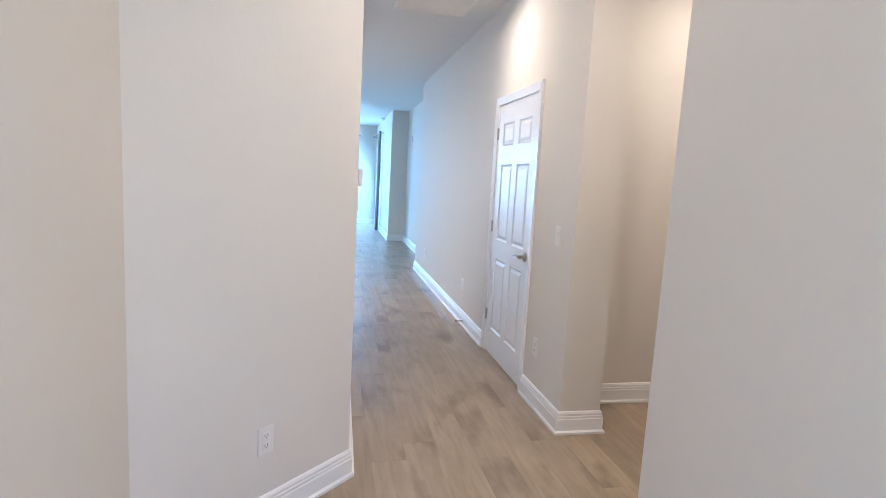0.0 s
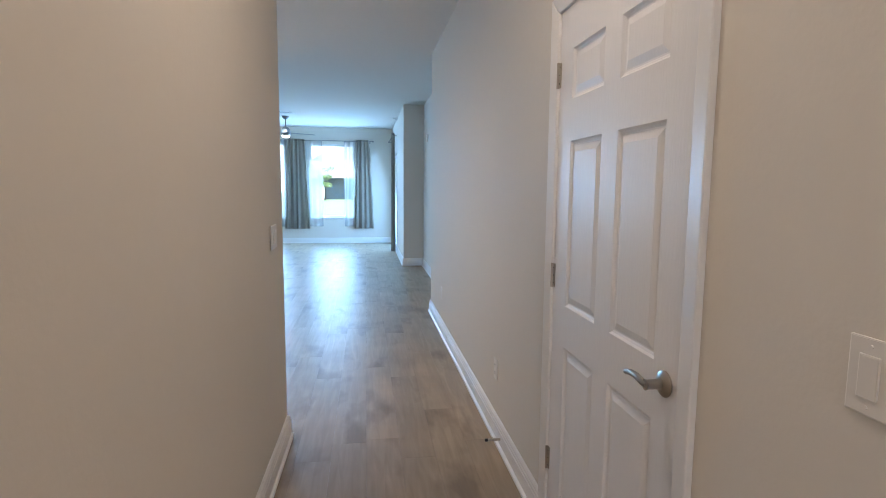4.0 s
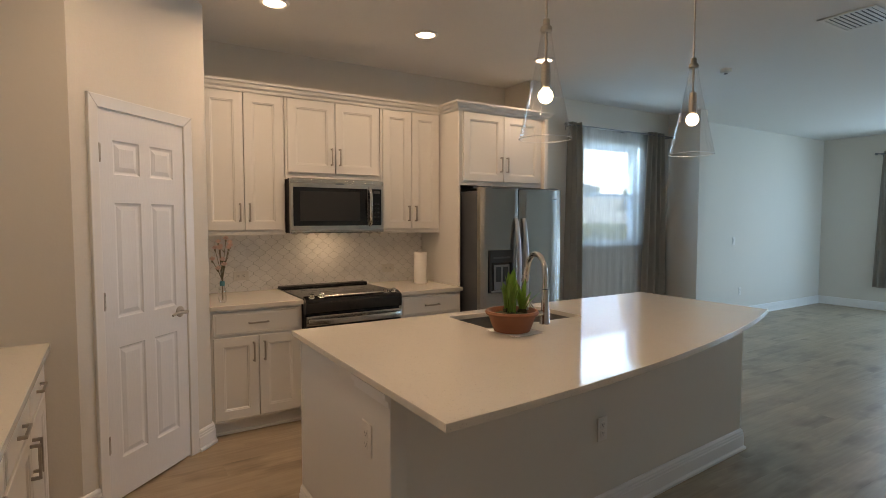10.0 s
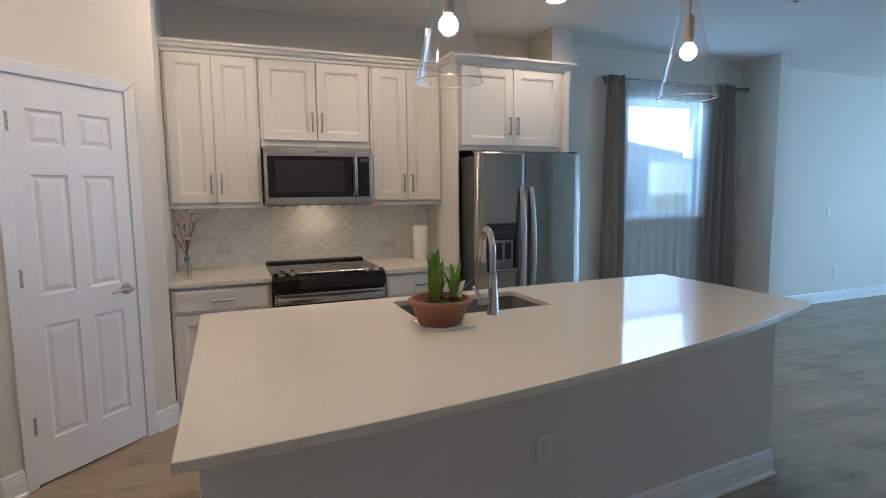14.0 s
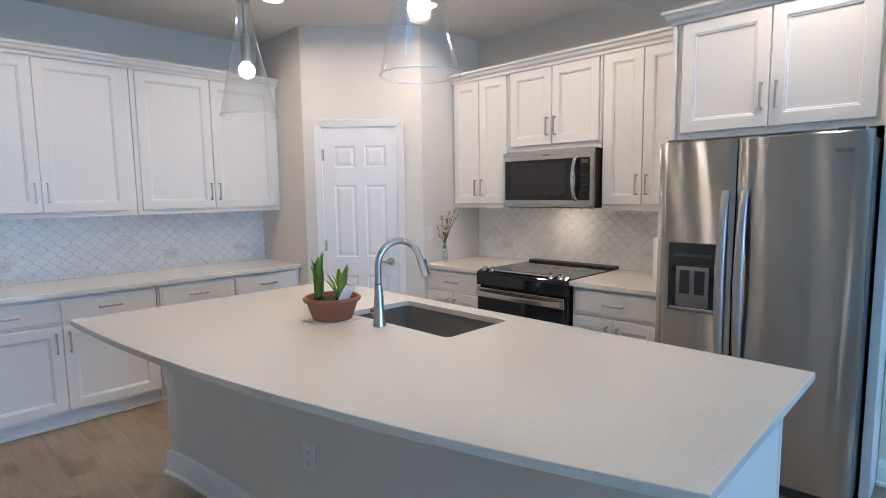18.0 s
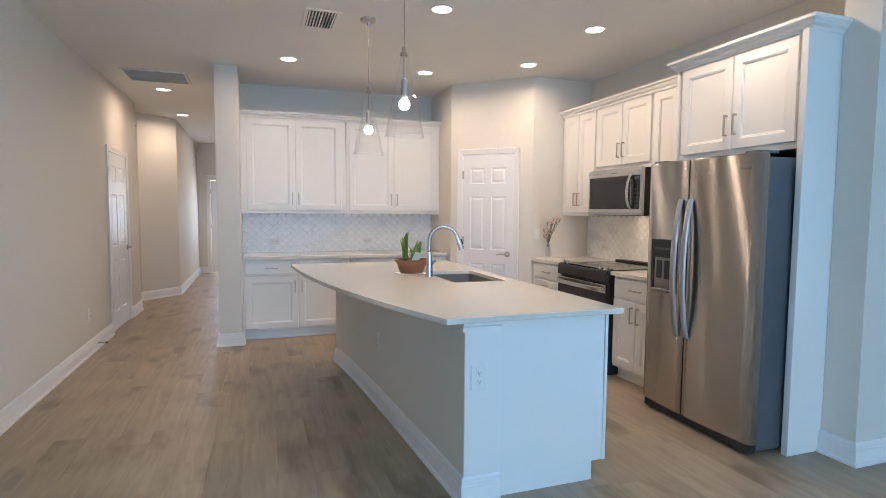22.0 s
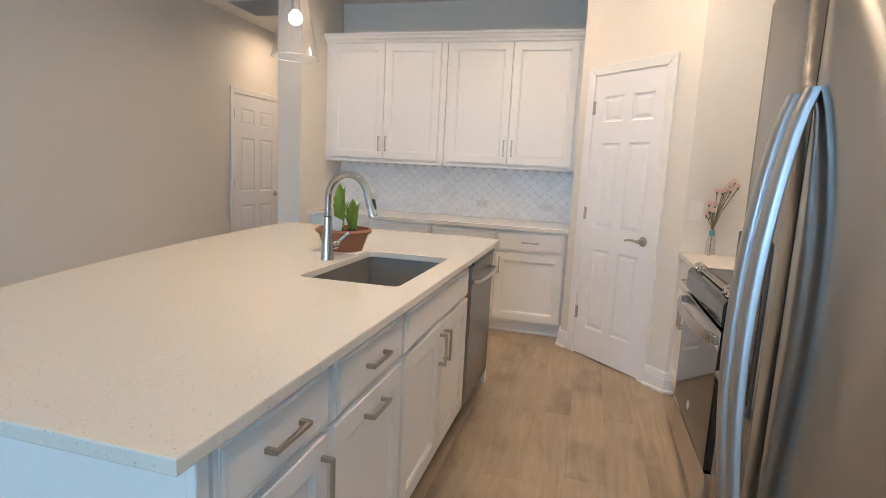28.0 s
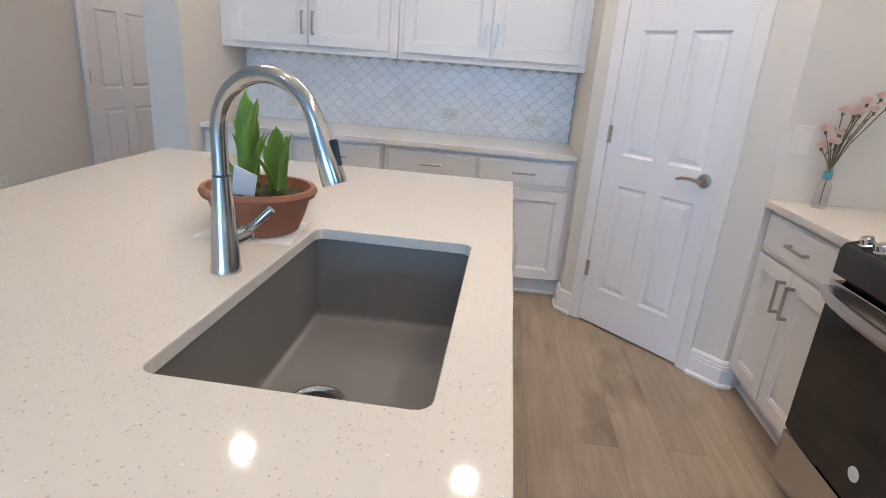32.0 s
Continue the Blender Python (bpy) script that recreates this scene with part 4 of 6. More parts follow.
bmesh.ops.bevel(_bm, geom=[e for e in _bm.edges if abs(e.verts[0].co.z - e.verts[1].co.z) > 0.02], offset=0.02, segments=3, profile=0.5, affect="EDGES")
part("bowl", _bm, SINK, sink, smooth=50)
_dr = part("drain", turned(((0.057, 0.0), (0.057, 0.004), (0.050, 0.006), (0.044, 0.003), (0.040, -0.006), (0.010, -0.010)), 28, at=(-2.540, 4.115, 0.6735), cap=False), CHROME, sink, "bright steel drain ring", smooth=40)
part("strainer", turned(((0.041, 0.0), (0.034, 0.003), (0.008, 0.002), (0.007, 0.012), (0.001, 0.013)), 24, at=(-2.540, 4.115, 0.6735)), BLACK, sink)
# dishwasher
dw = thing("dishwasher", "stainless steel dishwasher built into the island", "dishwasher", kitchen_side(3.552))
part("body", box(0.004, 0.0, 0.10, 0.596, 0.57, 0.884), DARKGREY, dw)
part("door", box(0.004, -0.028, 0.11, 0.596, -0.001, 0.880, 0.006, 3), STEEL, dw)
part("control_strip", box(0.010, -0.031, 0.852, 0.590, -0.004, 0.882, 0.003, 2), BLACK, dw)
part("handle", tube([(0.05, -0.028, 0.765), (0.06, -0.055, 0.765), (0.10, -0.066, 0.766), (0.30, -0.072, 0.767), (0.50, -0.066, 0.766), (0.54, -0.055, 0.765), (0.55, -0.028, 0.765)], 0.011, 10), STEELH, dw, smooth=60)
part("toe_kick", box(0.004, 0.04, 0.0, 0.596, 0.055, 0.10), BLACK, dw)


# ---- range ----
stove = thing("kitchen_range", "slide-in range with black glass top and stainless trim", "range", pose(RW + 0.715, 3.268, 0, 0, 0, 90))
SW = 0.764
part("body", box(0.002, 0.0, 0.03, SW - 0.002, 0.70, 0.892, 0.002, 1), BLACK, stove)
part("cooktop", box(-0.004, 0.02, 0.893, SW + 0.004, 0.712, 0.912, 0.005, 2), BLACKGLASS, stove, "black glass cooktop")
part("back_trim", box(0.0, 0.62, 0.912, SW, 0.711, 0.928, 0.006, 2), BLACK, stove)
_bm = bmesh.new()
_p = ((0.03, 0.925), (-0.035, 0.905), (-0.045, 0.885), (-0.045, 0.805), (0.0, 0.795), (0.03, 0.80))
_l, _r = ([_bm.verts.new((x, y, z)) for y, z in _p] for x in (0.0, SW))
_bm.faces.new(_l); _bm.faces.new(_r[::-1])
for _k in range(6):
    _bm.faces.new((_l[_k], _r[_k], _r[(_k + 1) % 6], _l[(_k + 1) % 6]))
bmesh.ops.recalc_face_normals(_bm, faces=_bm.faces)
bmesh.ops.bevel(_bm, geom=list(_bm.edges), offset=0.004, segments=2, profile=0.5, affect="EDGES")
part("control_panel", _bm, BLACKGLASS, stove, "black sloped control panel")
part("top_trim", box(0.10, -0.018, 0.916, SW - 0.10, 0.012, 0.924, 0.002, 1), STEELH, stove)
for _x in (0.055, 0.125, SW - 0.125, SW - 0.055):
    _k = part("knob", turned(((0.023, 0), (0.023, 0.006), (0.019, 0.010), (0.018, 0.026), (0.015, 0.029)), 18), CHROME, stove, "steel control knob", smooth=40)
    _k.matrix_local = pose(_x, -0.004, 0.913, 18, 0, 0)
part("oven_door", box(0.006, -0.042, 0.235, SW - 0.006, -0.002, 0.785, 0.006, 3), BLACKGLASS, stove, "black glass oven door")
part("door_band", box(0.004, -0.046, 0.715, SW - 0.004, -0.040, 0.787, 0.004, 2), STEELH, stove)
_bm = bmesh.new()
_n = 13
_rings = []
for _k in range(_n):
    _u = _k / (_n - 1)
    _x, _y = 0.02 + (SW - 0.04) * _u, -0.060 - 0.045 * math.sin(math.pi * _u) ** 0.6
    _rings.append([_bm.verts.new((_x, _y + dy, 0.750 + dz)) for dy, dz in ((-0.008, -0.018), (-0.011, 0.0), (-0.006, 0.018), (0.006, 0.019), (0.006, -0.019))])
for _a, _b in zip(_rings, _rings[1:]):
    for _k in range(5):
        _bm.faces.new((_a[_k], _a[(_k + 1) % 5], _b[(_k + 1) % 5], _b[_k]))
_bm.faces.new(_rings[0]); _bm.faces.new(_rings[-1][::-1])
for _x in (0.012, SW - 0.038):
    block(_bm, _x, -0.066, 0.733, _x + 0.026, -0.041, 0.767, 0.003, 1)
bmesh.ops.recalc_face_normals(_bm, faces=_bm.faces)
part("oven_handle", _bm, STEELH, stove, "bowed stainless oven handle", smooth=40)
part("bottom_drawer", box(0.004, -0.040, 0.045, SW - 0.004, -0.002, 0.225, 0.005, 2), STEELH, stove, "stainless storage drawer front")
part("badge", turned(((0.022, 0), (0.022, 0.0015)), 20), PLATE, stove).matrix_local = pose(0.36, -0.0425, 0.33, 90, 0, 0)
part("plinth", box(0.02, 0.02, 0.0, SW - 0.02, 0.6, 0.04), BLACK, stove)
for _x, _y, _rad in ((0.20, 0.20, 0.10), (0.20, 0.46, 0.075), (0.56, 0.20, 0.075), (0.56, 0.46, 0.10), (0.38, 0.44, 0.06)):
    part("burner_ring", turned(((_rad, 0), (_rad, 0.0006), (_rad - 0.003, 0.0006), (_rad - 0.003, 0)), 40, at=(_x, _y, 0.9122), cap=False), DARKGREY, stove)

# ---- over-the-range microwave ----
mw = thing("microwave", "stainless over-the-range microwave with a black window", "microwave", pose(RW + 0.405, 3.262, 0, 0, 0, 90))
MW, M0, M1 = 0.776, 1.372, 1.792
part("body", box(0, 0.012, M0 + 0.004, MW, 0.404, M1, 0.003, 1), BLACK, mw)
part("door_frame", box(0.0, -0.022, M0 + 0.004, MW, 0.012, M1 - 0.002, 0.006, 3), STEELH, mw, "brushed stainless front")
part("window_glass", box(0.022, -0.0245, M0 + 0.058, 0.632, -0.0215, M1 - 0.066, 0.002, 1), BLACKGLASS, mw, "black glass window")
part("window_screen", box(0.075, -0.0255, M0 + 0.095, 0.565, -0.0245, M1 - 0.095), BLACK, mw)
part("control_panel", box(0.637, -0.0245, M0 + 0.058, MW - 0.022, -0.0215, M1 - 0.066, 0.002, 1), BLACKGLASS, mw, "black control panel")
for _r in range(5):
    for _c in range(2):
        part("key", box(0.690 + _c * 0.028, -0.0252, M0 + 0.085 + _r * 0.035, 0.708 + _c * 0.028, -0.0244, M0 + 0.097 + _r * 0.035), BLACK, mw)
part("display", box(0.685, -0.0252, M1 - 0.105, 0.742, -0.0244, M1 - 0.080), DARKGREY, mw)
part("handle", tube([(0.650, -0.022, M0 + 0.060), (0.648, -0.045, M0 + 0.078), (0.645, -0.062, M0 + 0.13), (0.643, -0.068, M0 + 0.21), (0.645, -0.062, M1 - 0.13), (0.648, -0.045, M1 - 0.078), (0.650, -0.022, M1 - 0.060)], 0.0145, 10), CHROME, mw, "bowed steel handle", smooth=60)
part("vent_slot", box(0.02, -0.010, M1 - 0.004, MW - 0.02, 0.02, M1 + 0.006, 0.002, 1), STEELH, mw)
part("underside", box(0.03, 0.03, M0 - 0.001, MW - 0.03, 0.35, M0 + 0.004), DARKGREY, mw)
part("badge", box(0.36, -0.0235, M1 - 0.040, 0.43, -0.0215, M1 - 0.030), GREY_METAL, mw)

# ---- fridge ----
fridge = thing("fridge", "stainless side-by-side fridge with grey sides", "fridge", pose(-3.768, 4.693, 0, 0, 0, 90))
FW, FH = 0.900, 1.742
part("body", box(0.006, 0.075, 0.03, FW - 0.006, 0.83, FH - 0.025, 0.006, 2), FRIDGE_SIDE, fridge, "grey enamelled cabinet")


def fridge_door(x0, x1, z0, z1):
    """A door whose face bows gently across its width, with rounded edges."""
    bm, n, rings = bmesh.new(), 14, []
    for z in (z0, z0 + 0.008, z1 - 0.008, z1):
        ring, tuck = [], 0.006 if z in (z0, z1) else 0.0
        for k in range(n + 1):
            u = k / n
            x = x0 + (x1 - x0) * u
            c = (x - FW / 2) / (FW / 2)
            edge_in = 0.012 * (max(0, 1 - u / 0.05) ** 2 + max(0, 1 - (1 - u) / 0.05) ** 2)
            ring.append(bm.verts.new((x, -0.012 + 0.024 * c * c + edge_in + tuck, z)))
        ring += [bm.verts.new((x1, 0.068, z)), bm.verts.new((x0, 0.068, z))]
        rings.append(ring)
    for a, b in zip(rings, rings[1:]):
        for k in range(len(a)):
            bm.faces.new((a[k], a[(k + 1) % len(a)], b[(k + 1) % len(a)], b[k]))
    bm.faces.new(rings[0][::-1]); bm.faces.new(rings[-1])
    bmesh.ops.recalc_face_normals(bm, faces=bm.faces)
    return bm


SPLIT = 0.388
_fl = part("freezer_door", fridge_door(0.0, SPLIT - 0.003, 0.075, FH), STEEL, fridge, "brushed stainless freezer door", smooth=35)
_frd = part("fridge_door", fridge_door(SPLIT + 0.003, FW, 0.075, FH), STEEL, fridge, "brushed stainless fridge door", smooth=35)
for _own, _x, _s in ((_fl, SPLIT - 0.042, -1), (_frd, SPLIT + 0.042, 1)):
    _bm, _rings = bmesh.new(), []
    for _k in range(25):
        _u = _k / 24
        _z, _y = 0.595 + 0.895 * _u, -0.016 - 0.052 * math.sin(math.pi * _u) ** 0.7
        _w = 0.0165 + 0.005 * math.sin(math.pi * _u)
        _rings.append([_bm.verts.new((_x + dx * _w, _y + dy, _z)) for dx, dy in ((-1, 0.006), (-1, -0.003), (-0.86, -0.0085), (-0.5, -0.011), (0, -0.0118), (0.5, -0.011), (0.86, -0.0085), (1, -0.003), (1, 0.006), (0.6, 0.010), (-0.6, 0.010))])
    for _a, _b in zip(_rings, _rings[1:]):
        for _k in range(11):
            _bm.faces.new((_a[_k], _a[(_k + 1) % 11], _b[(_k + 1) % 11], _b[_k]))
    _bm.faces.new(_rings[0]); _bm.faces.new(_rings[-1][::-1])
    bmesh.ops.recalc_face_normals(_bm, faces=_bm.faces)
    part("handle", _bm, HANDLEM, _own, "long bowed steel handle", smooth=50)
_disp = part("water_dispenser", box(0.075, -0.0125, 0.862, 0.325, 0.002, 1.222, 0.006, 2), BLACK, _fl, "black water and ice dispenser")
part("dispenser_recess", box(0.095, -0.0135, 0.885, 0.305, -0.0120, 1.115, 0.001, 1), BLACKGLASS, _fl)
part("dispenser_tray", box(0.088, -0.026, 0.868, 0.312, -0.010, 0.884, 0.003, 1), GREY_METAL, _fl)
part("dispenser_panel", box(0.118, -0.0150, 0.888, 0.282, -0.0130, 1.098, 0.002, 1), GREY_METAL, _fl, "grey paddle housing")
for _x in (0.138, 0.212):
    part("dispenser_paddle", box(_x, -0.0185, 0.955, _x + 0.050, -0.0145, 1.080, 0.003, 2), BLACK, _fl)
part("dispenser_display", box(0.110, -0.0135, 1.150, 0.290, -0.0122, 1.165), DARKGREY, _fl)
part("badge", box(0.775, -0.0016, 1.652, 0.835, 0.004, 1.664), GREY_METAL, _frd)
for _x in (0.03, FW - 0.13):
    part("hinge_cover", box(_x, 0.03, FH - 0.002, _x + 0.10, 0.17, FH + 0.014, 0.005, 2), FRIDGE_SIDE, fridge)
part("base_grille", box(0.01, 0.025, 0.018, FW - 0.01, 0.07, 0.072, 0.004, 1), BLACK, fridge)
for _x in (0.05, FW - 0.07):
    part("roller", tube([(_x - 0.012, 0.05, 0.020), (_x + 0.012, 0.05, 0.020)], 0.019, 14), GREY_METAL, fridge)
    part("roller", tube([(_x - 0.012, 0.70, 0.020), (_x + 0.012, 0.70, 0.020)], 0.019, 14), GREY_METAL, fridge)


# ---- lights on the ceiling ----
def downlight(x, y):
    d = thing("recessed_downlight", "lit round recessed downlight with a white ring", "ceiling light", pose(x, y, H), "recessed downlights")
    part("trim_ring", turned(((0.092, 0.002), (0.092, -0.003), (0.085, -0.008), (0.072, -0.010), (0.067, -0.004)), 32, cap=False), PLATE, d, smooth=40)
    part("diffuser", turned(((0.068, -0.004), (0.066, -0.007)), 32), DISC, d, "glowing diffuser")
    return d


for _x, _y in DOWNLIGHTS:
    downlight(_x, _y)


def pendant(x, y):
    p = thing("pendant_lamp", "clear glass cone pendant lamp with a lit globe bulb", "pendant lamp", pose(x, y, 0), "pendants over the island")
    part("canopy", turned(((0.062, H), (0.062, H - 0.012), (0.055, H - 0.022), (0.012, H - 0.028), (0.007, H - 0.05)), 28), NICKEL, p, "satin nickel ceiling canopy", smooth=40)
    part("rod", tube([(0, 0, H - 0.04), (0, 0, 2.33)], 0.0045, 10), NICKEL, p, "thin nickel rod", smooth=60)
    part("cap", turned(((0.006, 2.345), (0.014, 2.34), (0.016, 2.315), (0.024, 2.308), (0.026, 2.292), (0.020, 2.286)), 20), NICKEL, p, smooth=40)
    part("stem", tube([(0, 0, 2.30), (0, 0, 2.14)], 0.006, 10), NICKEL, p, smooth=60)
    part("socket", turned(((0.008, 2.165), (0.019, 2.155), (0.021, 2.08), (0.019, 2.050)), 20), NICKEL, p, smooth=40)
    globe = [(max(0.002, 0.033 * math.sin(a)), 2.016 - 0.033 * math.cos(a)) for a in (2.65, 2.35, 2.0, 1.57, 1.1, 0.7, 0.35, 0.05)]
    part("bulb", turned(globe, 24), BULB, p, "lit globe bulb", smooth=60)
    prof = [(0.021, 2.295), (0.026, 2.26), (0.037, 2.19), (0.055, 2.10), (0.077, 2.005), (0.095, 1.92), (0.107, 1.862), (0.1135, 1.832)]
    shade = part("shade", turned(prof, 48, cap=False), SHADEGLASS, p, "clear glass cone shade", smooth=50)
    shade.visible_shadow = False
    rim = part("rim", turned(((0.1130, 1.8335), (0.1153, 1.832), (0.1140, 1.8295), (0.1115, 1.8295), (0.1110, 1.832), (0.1130, 1.8335)), 48, cap=False), RIM_GLINT, p, smooth=50)
    rim.visible_shadow = False
    return p


pendant(-1.968, 3.718)
pendant(-1.968, 4.774)


def vent(name, label, x0, y0, x1, y1, slats, along_x=True, mat=None, half=0.006, tilt=40, deep=0.008):
    v = thing(name, label, "air vent", pose(0, 0, H))
    bm, f = bmesh.new(), 0.028
    for b in ((x0, y0, -deep, x1, y0 + f, 0.001), (x0, y1 - f, -deep, x1, y1, 0.001), (x0, y0 + f, -deep, x0 + f, y1 - f, 0.001), (x1 - f, y0 + f, -deep, x1, y1 - f, 0.001)):
        block(bm, *b, 0.002, 1)
    part("frame", bm, PLATE, v)
    # Thin dark sheet under the solid ceiling: shade between the slats, put into colour.
    part("backing", box(x0 + f, y0 + f, -0.0015, x1 - f, y1 - f, -0.0005), SLOT if mat else VENTBACK, v)
    for k in range(slats):
        u = (k + 0.5) / slats
        s = part("slat", box(-(x1 - x0) / 2 + f if along_x else -half, -half if along_x else -(y1 - y0) / 2 + f, -0.0008, (x1 - x0) / 2 - f if along_x else half, half if along_x else (y1 - y0) / 2 - f, 0.0008), mat or PLATE, v)
        if along_x:
            s.matrix_local = pose((x0 + x1) / 2, y0 + f + (y1 - y0 - 2 * f) * u, 0.002 - deep, tilt, 0, 0)
        else:
            s.matrix_local = pose(x0 + f + (x1 - x0 - 2 * f) * u, (y0 + y1) / 2, 0.002 - deep, 0, tilt, 0)
    return v


vent("ceiling_vent", "white slatted supply vent in the ceiling", -1.76, 3.38, -1.50, 3.80, 9, along_x=False, mat=PLATE, half=0.009)
vent("ceiling_vent", "white slatted supply vent in the ceiling", -2.03, 6.25, -1.70, 6.66, 9, along_x=False, half=0.0075, tilt=-10, deep=0.0075)
vent("ceiling_vent", "white slatted supply vent in the ceiling", -2.02, 9.85, -1.72, 10.20, 8, along_x=False, half=0.0075, tilt=-10, deep=0.0075)
vent("return_grille", "wide white return air grille in the hall ceiling", -0.465, 0.93, 0.16, 1.47, 24, mat=GRILLE, half=0.0125, tilt=-36, deep=0.0125)
for _x, _y, _r in ((0.31, 10.45, 0.062), (-3.05, 6.9, 0.05)):
    _s = thing("smoke_detector", "round white smoke detector on the ceiling", "smoke detector", pose(_x, _y, H))
    part("base", turned(((_r, 0.001), (_r, -0.012), (_r * 0.92, -0.030), (_r * 0.55, -0.038)), 28), PLATE, _s, smooth=40)
    part("sensor", turned(((_r * 0.35, -0.037), (_r * 0.32, -0.042)), 20), DARKGREY, _s)

# ---- ceiling fan ----
fan = thing("ceiling_fan", "grey three-blade ceiling fan with a lit bowl", "ceiling fan", pose(-1.95, 10.6, 0))
part("canopy", turned(((0.07, H), (0.068, H - 0.03), (0.035, H - 0.065), (0.014, H - 0.072)), 24), GREY_METAL, fan, smooth=40)
part("rod", tube([(0, 0, H - 0.06), (0, 0, 2.60)], 0.012, 12), GREY_METAL, fan, smooth=60)
part("motor", turned(((0.02, 2.63), (0.055, 2.61), (0.085, 2.57), (0.098, 2.51), (0.098, 2.47), (0.080, 2.445)), 32), GREY_METAL, fan, smooth=40)
part("light_bowl", turned(((0.078, 2.447), (0.074, 2.425), (0.052, 2.405), (0.01, 2.398)), 28), FANLIGHT, fan, "lit frosted bowl", smooth=50)
for _k in range(3):
    _bm = prism([(0.08, -0.03), (0.20, -0.055), (0.45, -0.062), (0.66, -0.05), (0.67, 0.0), (0.66, 0.045), (0.45, 0.05), (0.20, 0.045), (0.08, 0.03)], -0.004, 0.004)
    part("blade", _bm, BLADE, fan).matrix_local = Matrix.Translation((0, 0, 2.505)) @ Matrix.Rotation(radians(35 + 120 * _k), 4, "Z") @ Matrix.Rotation(radians(11), 4, "X")


# ---- curtains ----
def cloth(width, height, folds, depth, flare=1.0, thick=0.003, seed=0, top_tight=0.85):
    """A hanging panel, local x across, gathered in folds; it hangs from z = 0 down to -height."""
    rng = random.Random(seed)
    bm, nx, nz = bmesh.new(), folds * 10, 10
    ph = [rng.uniform(-0.5, 0.5) for _ in range(folds + 2)]
    rows = []
    for j in range(nz + 1):
        v = j / nz
        row = []
        for i in range(nx + 1):
            u = i / nx
            a = 2 * math.pi * folds * u + 0.6 * ph[int(u * folds)] * v
            w = width * (top_tight + (flare - top_tight) * v ** 0.7)
            x = (u - 0.5) * w + 0.010 * math.sin(3.1 * u * folds + 2 * v)
            y = depth * (0.8 + 0.35 * math.sin(7 * u + seed)) * math.sin(a) * (0.75 + 0.25 * v)
            row.append(bm.verts.new((x, y, -height * v)))
        rows.append(row)
    for a, b in zip(rows, rows[1:]):
        for i in range(nx):
            bm.faces.new((a[i], b[i], b[i + 1], a[i + 1]))
    if thick:
        bmesh.ops.solidify(bm, geom=list(bm.faces), thickness=thick)
    return bm


def curtain_set(m, rod0, rod1, rod_z, drapes, sheers, bottom, sheer_bottom, label):
    """A rod with rings' line, drapes (x, width, folds) and sheers (x0, x1), local x along the wall, the wall's face at y = 0, the room at -y."""
    rod = thing("curtain_rod", "dark metal curtain rod on wall brackets", "curtain rod", m)
    part("bar", tube([(rod0, -0.085, rod_z), (rod1, -0.085, rod_z)], 0.0095, 12), GREY_METAL, rod, smooth=60)
    for x, s in ((rod0, -1), (rod1, 1)):
        ob = part("finial", turned(((0.010, 0), (0.018, 0.006), (0.022, 0.022), (0.016, 0.038), (0.004, 0.044)), 16), GREY_METAL, rod, smooth=50)
        ob.matrix_local = pose(x, -0.085, rod_z, 0, 90 * s, 0)
    for x in (rod0 + 0.05, (rod0 + rod1) / 2, rod1 - 0.05):
        bm = box(x - 0.006, -0.085, rod_z - 0.016, x + 0.006, 0.0, rod_z - 0.006)
        block(bm, x - 0.012, -0.004, rod_z - 0.05, x + 0.012, 0.0, rod_z + 0.02, 0.002, 1)
        part("bracket", bm, GREY_METAL, rod)
    for k, (x, w, folds) in enumerate(drapes):
        c = solid("curtain", cloth(w, rod_z + 0.035 - bottom, folds, 0.042, 1.20, top_tight=0.74, seed=k + int(10 * w)), CURTAIN, label, "curtain", smooth=60, group="grey curtains")
        c.matrix_world = m @ pose(x, -0.085, rod_z + 0.035)
        for i in range(folds):
            g = part("grommet", turned(((0.024, -0.002), (0.028, 0.0), (0.024, 0.002), (0.017, 0.0), (0.024, -0.002)), 16, cap=False), NICKEL, c)
            g.matrix_local = pose((i + 0.5 - folds / 2) * w * 0.74 / folds, 0, -0.035, 0, 90, 0)
    for k, (x0, x1) in enumerate(sheers):
        s = solid("sheer_curtain", cloth(x1 - x0, rod_z + 0.01 - sheer_bottom, max(3, int((x1 - x0) / 0.12)), 0.007, 1.04, thick=0, seed=40 + k, top_tight=0.97), SHEER,
                  "white translucent voile curtain", "sheer curtain", smooth=80, group="sheer curtains")
        s.matrix_world = m @ pose((x0 + x1) / 2, -0.045, rod_z + 0.01)


curtain_set(pose(0, 12.72, 0), -3.88, -0.17, 2.525, ((-3.65, 0.40, 4), (-2.00, 0.52, 5), (-0.40, 0.42, 4)), ((-3.52, -3.28), (-2.50, -2.22), (-1.80, -1.38), (-0.86, -0.56)), 0.37, 0.42,
            "grey grommet curtain over the lawn window")
curtain_set(pose(-4.68, 0, 0, 0, 0, 90), 6.47, 8.34, 2.535, ((6.58, 0.25, 3), (8.02, 0.44, 4)), ((6.66, 7.98),), 0.10, 0.09, "long grey grommet curtain in the dining nook")
curtain_set(pose(0.335, 0, 0, 0, 0, -90), -12.5, -10.56, 2.51, ((-10.72, 0.26, 4),), ((-10.98, -10.68),), 0.03, 0.02, "floor-length grey curtain at the patio door")


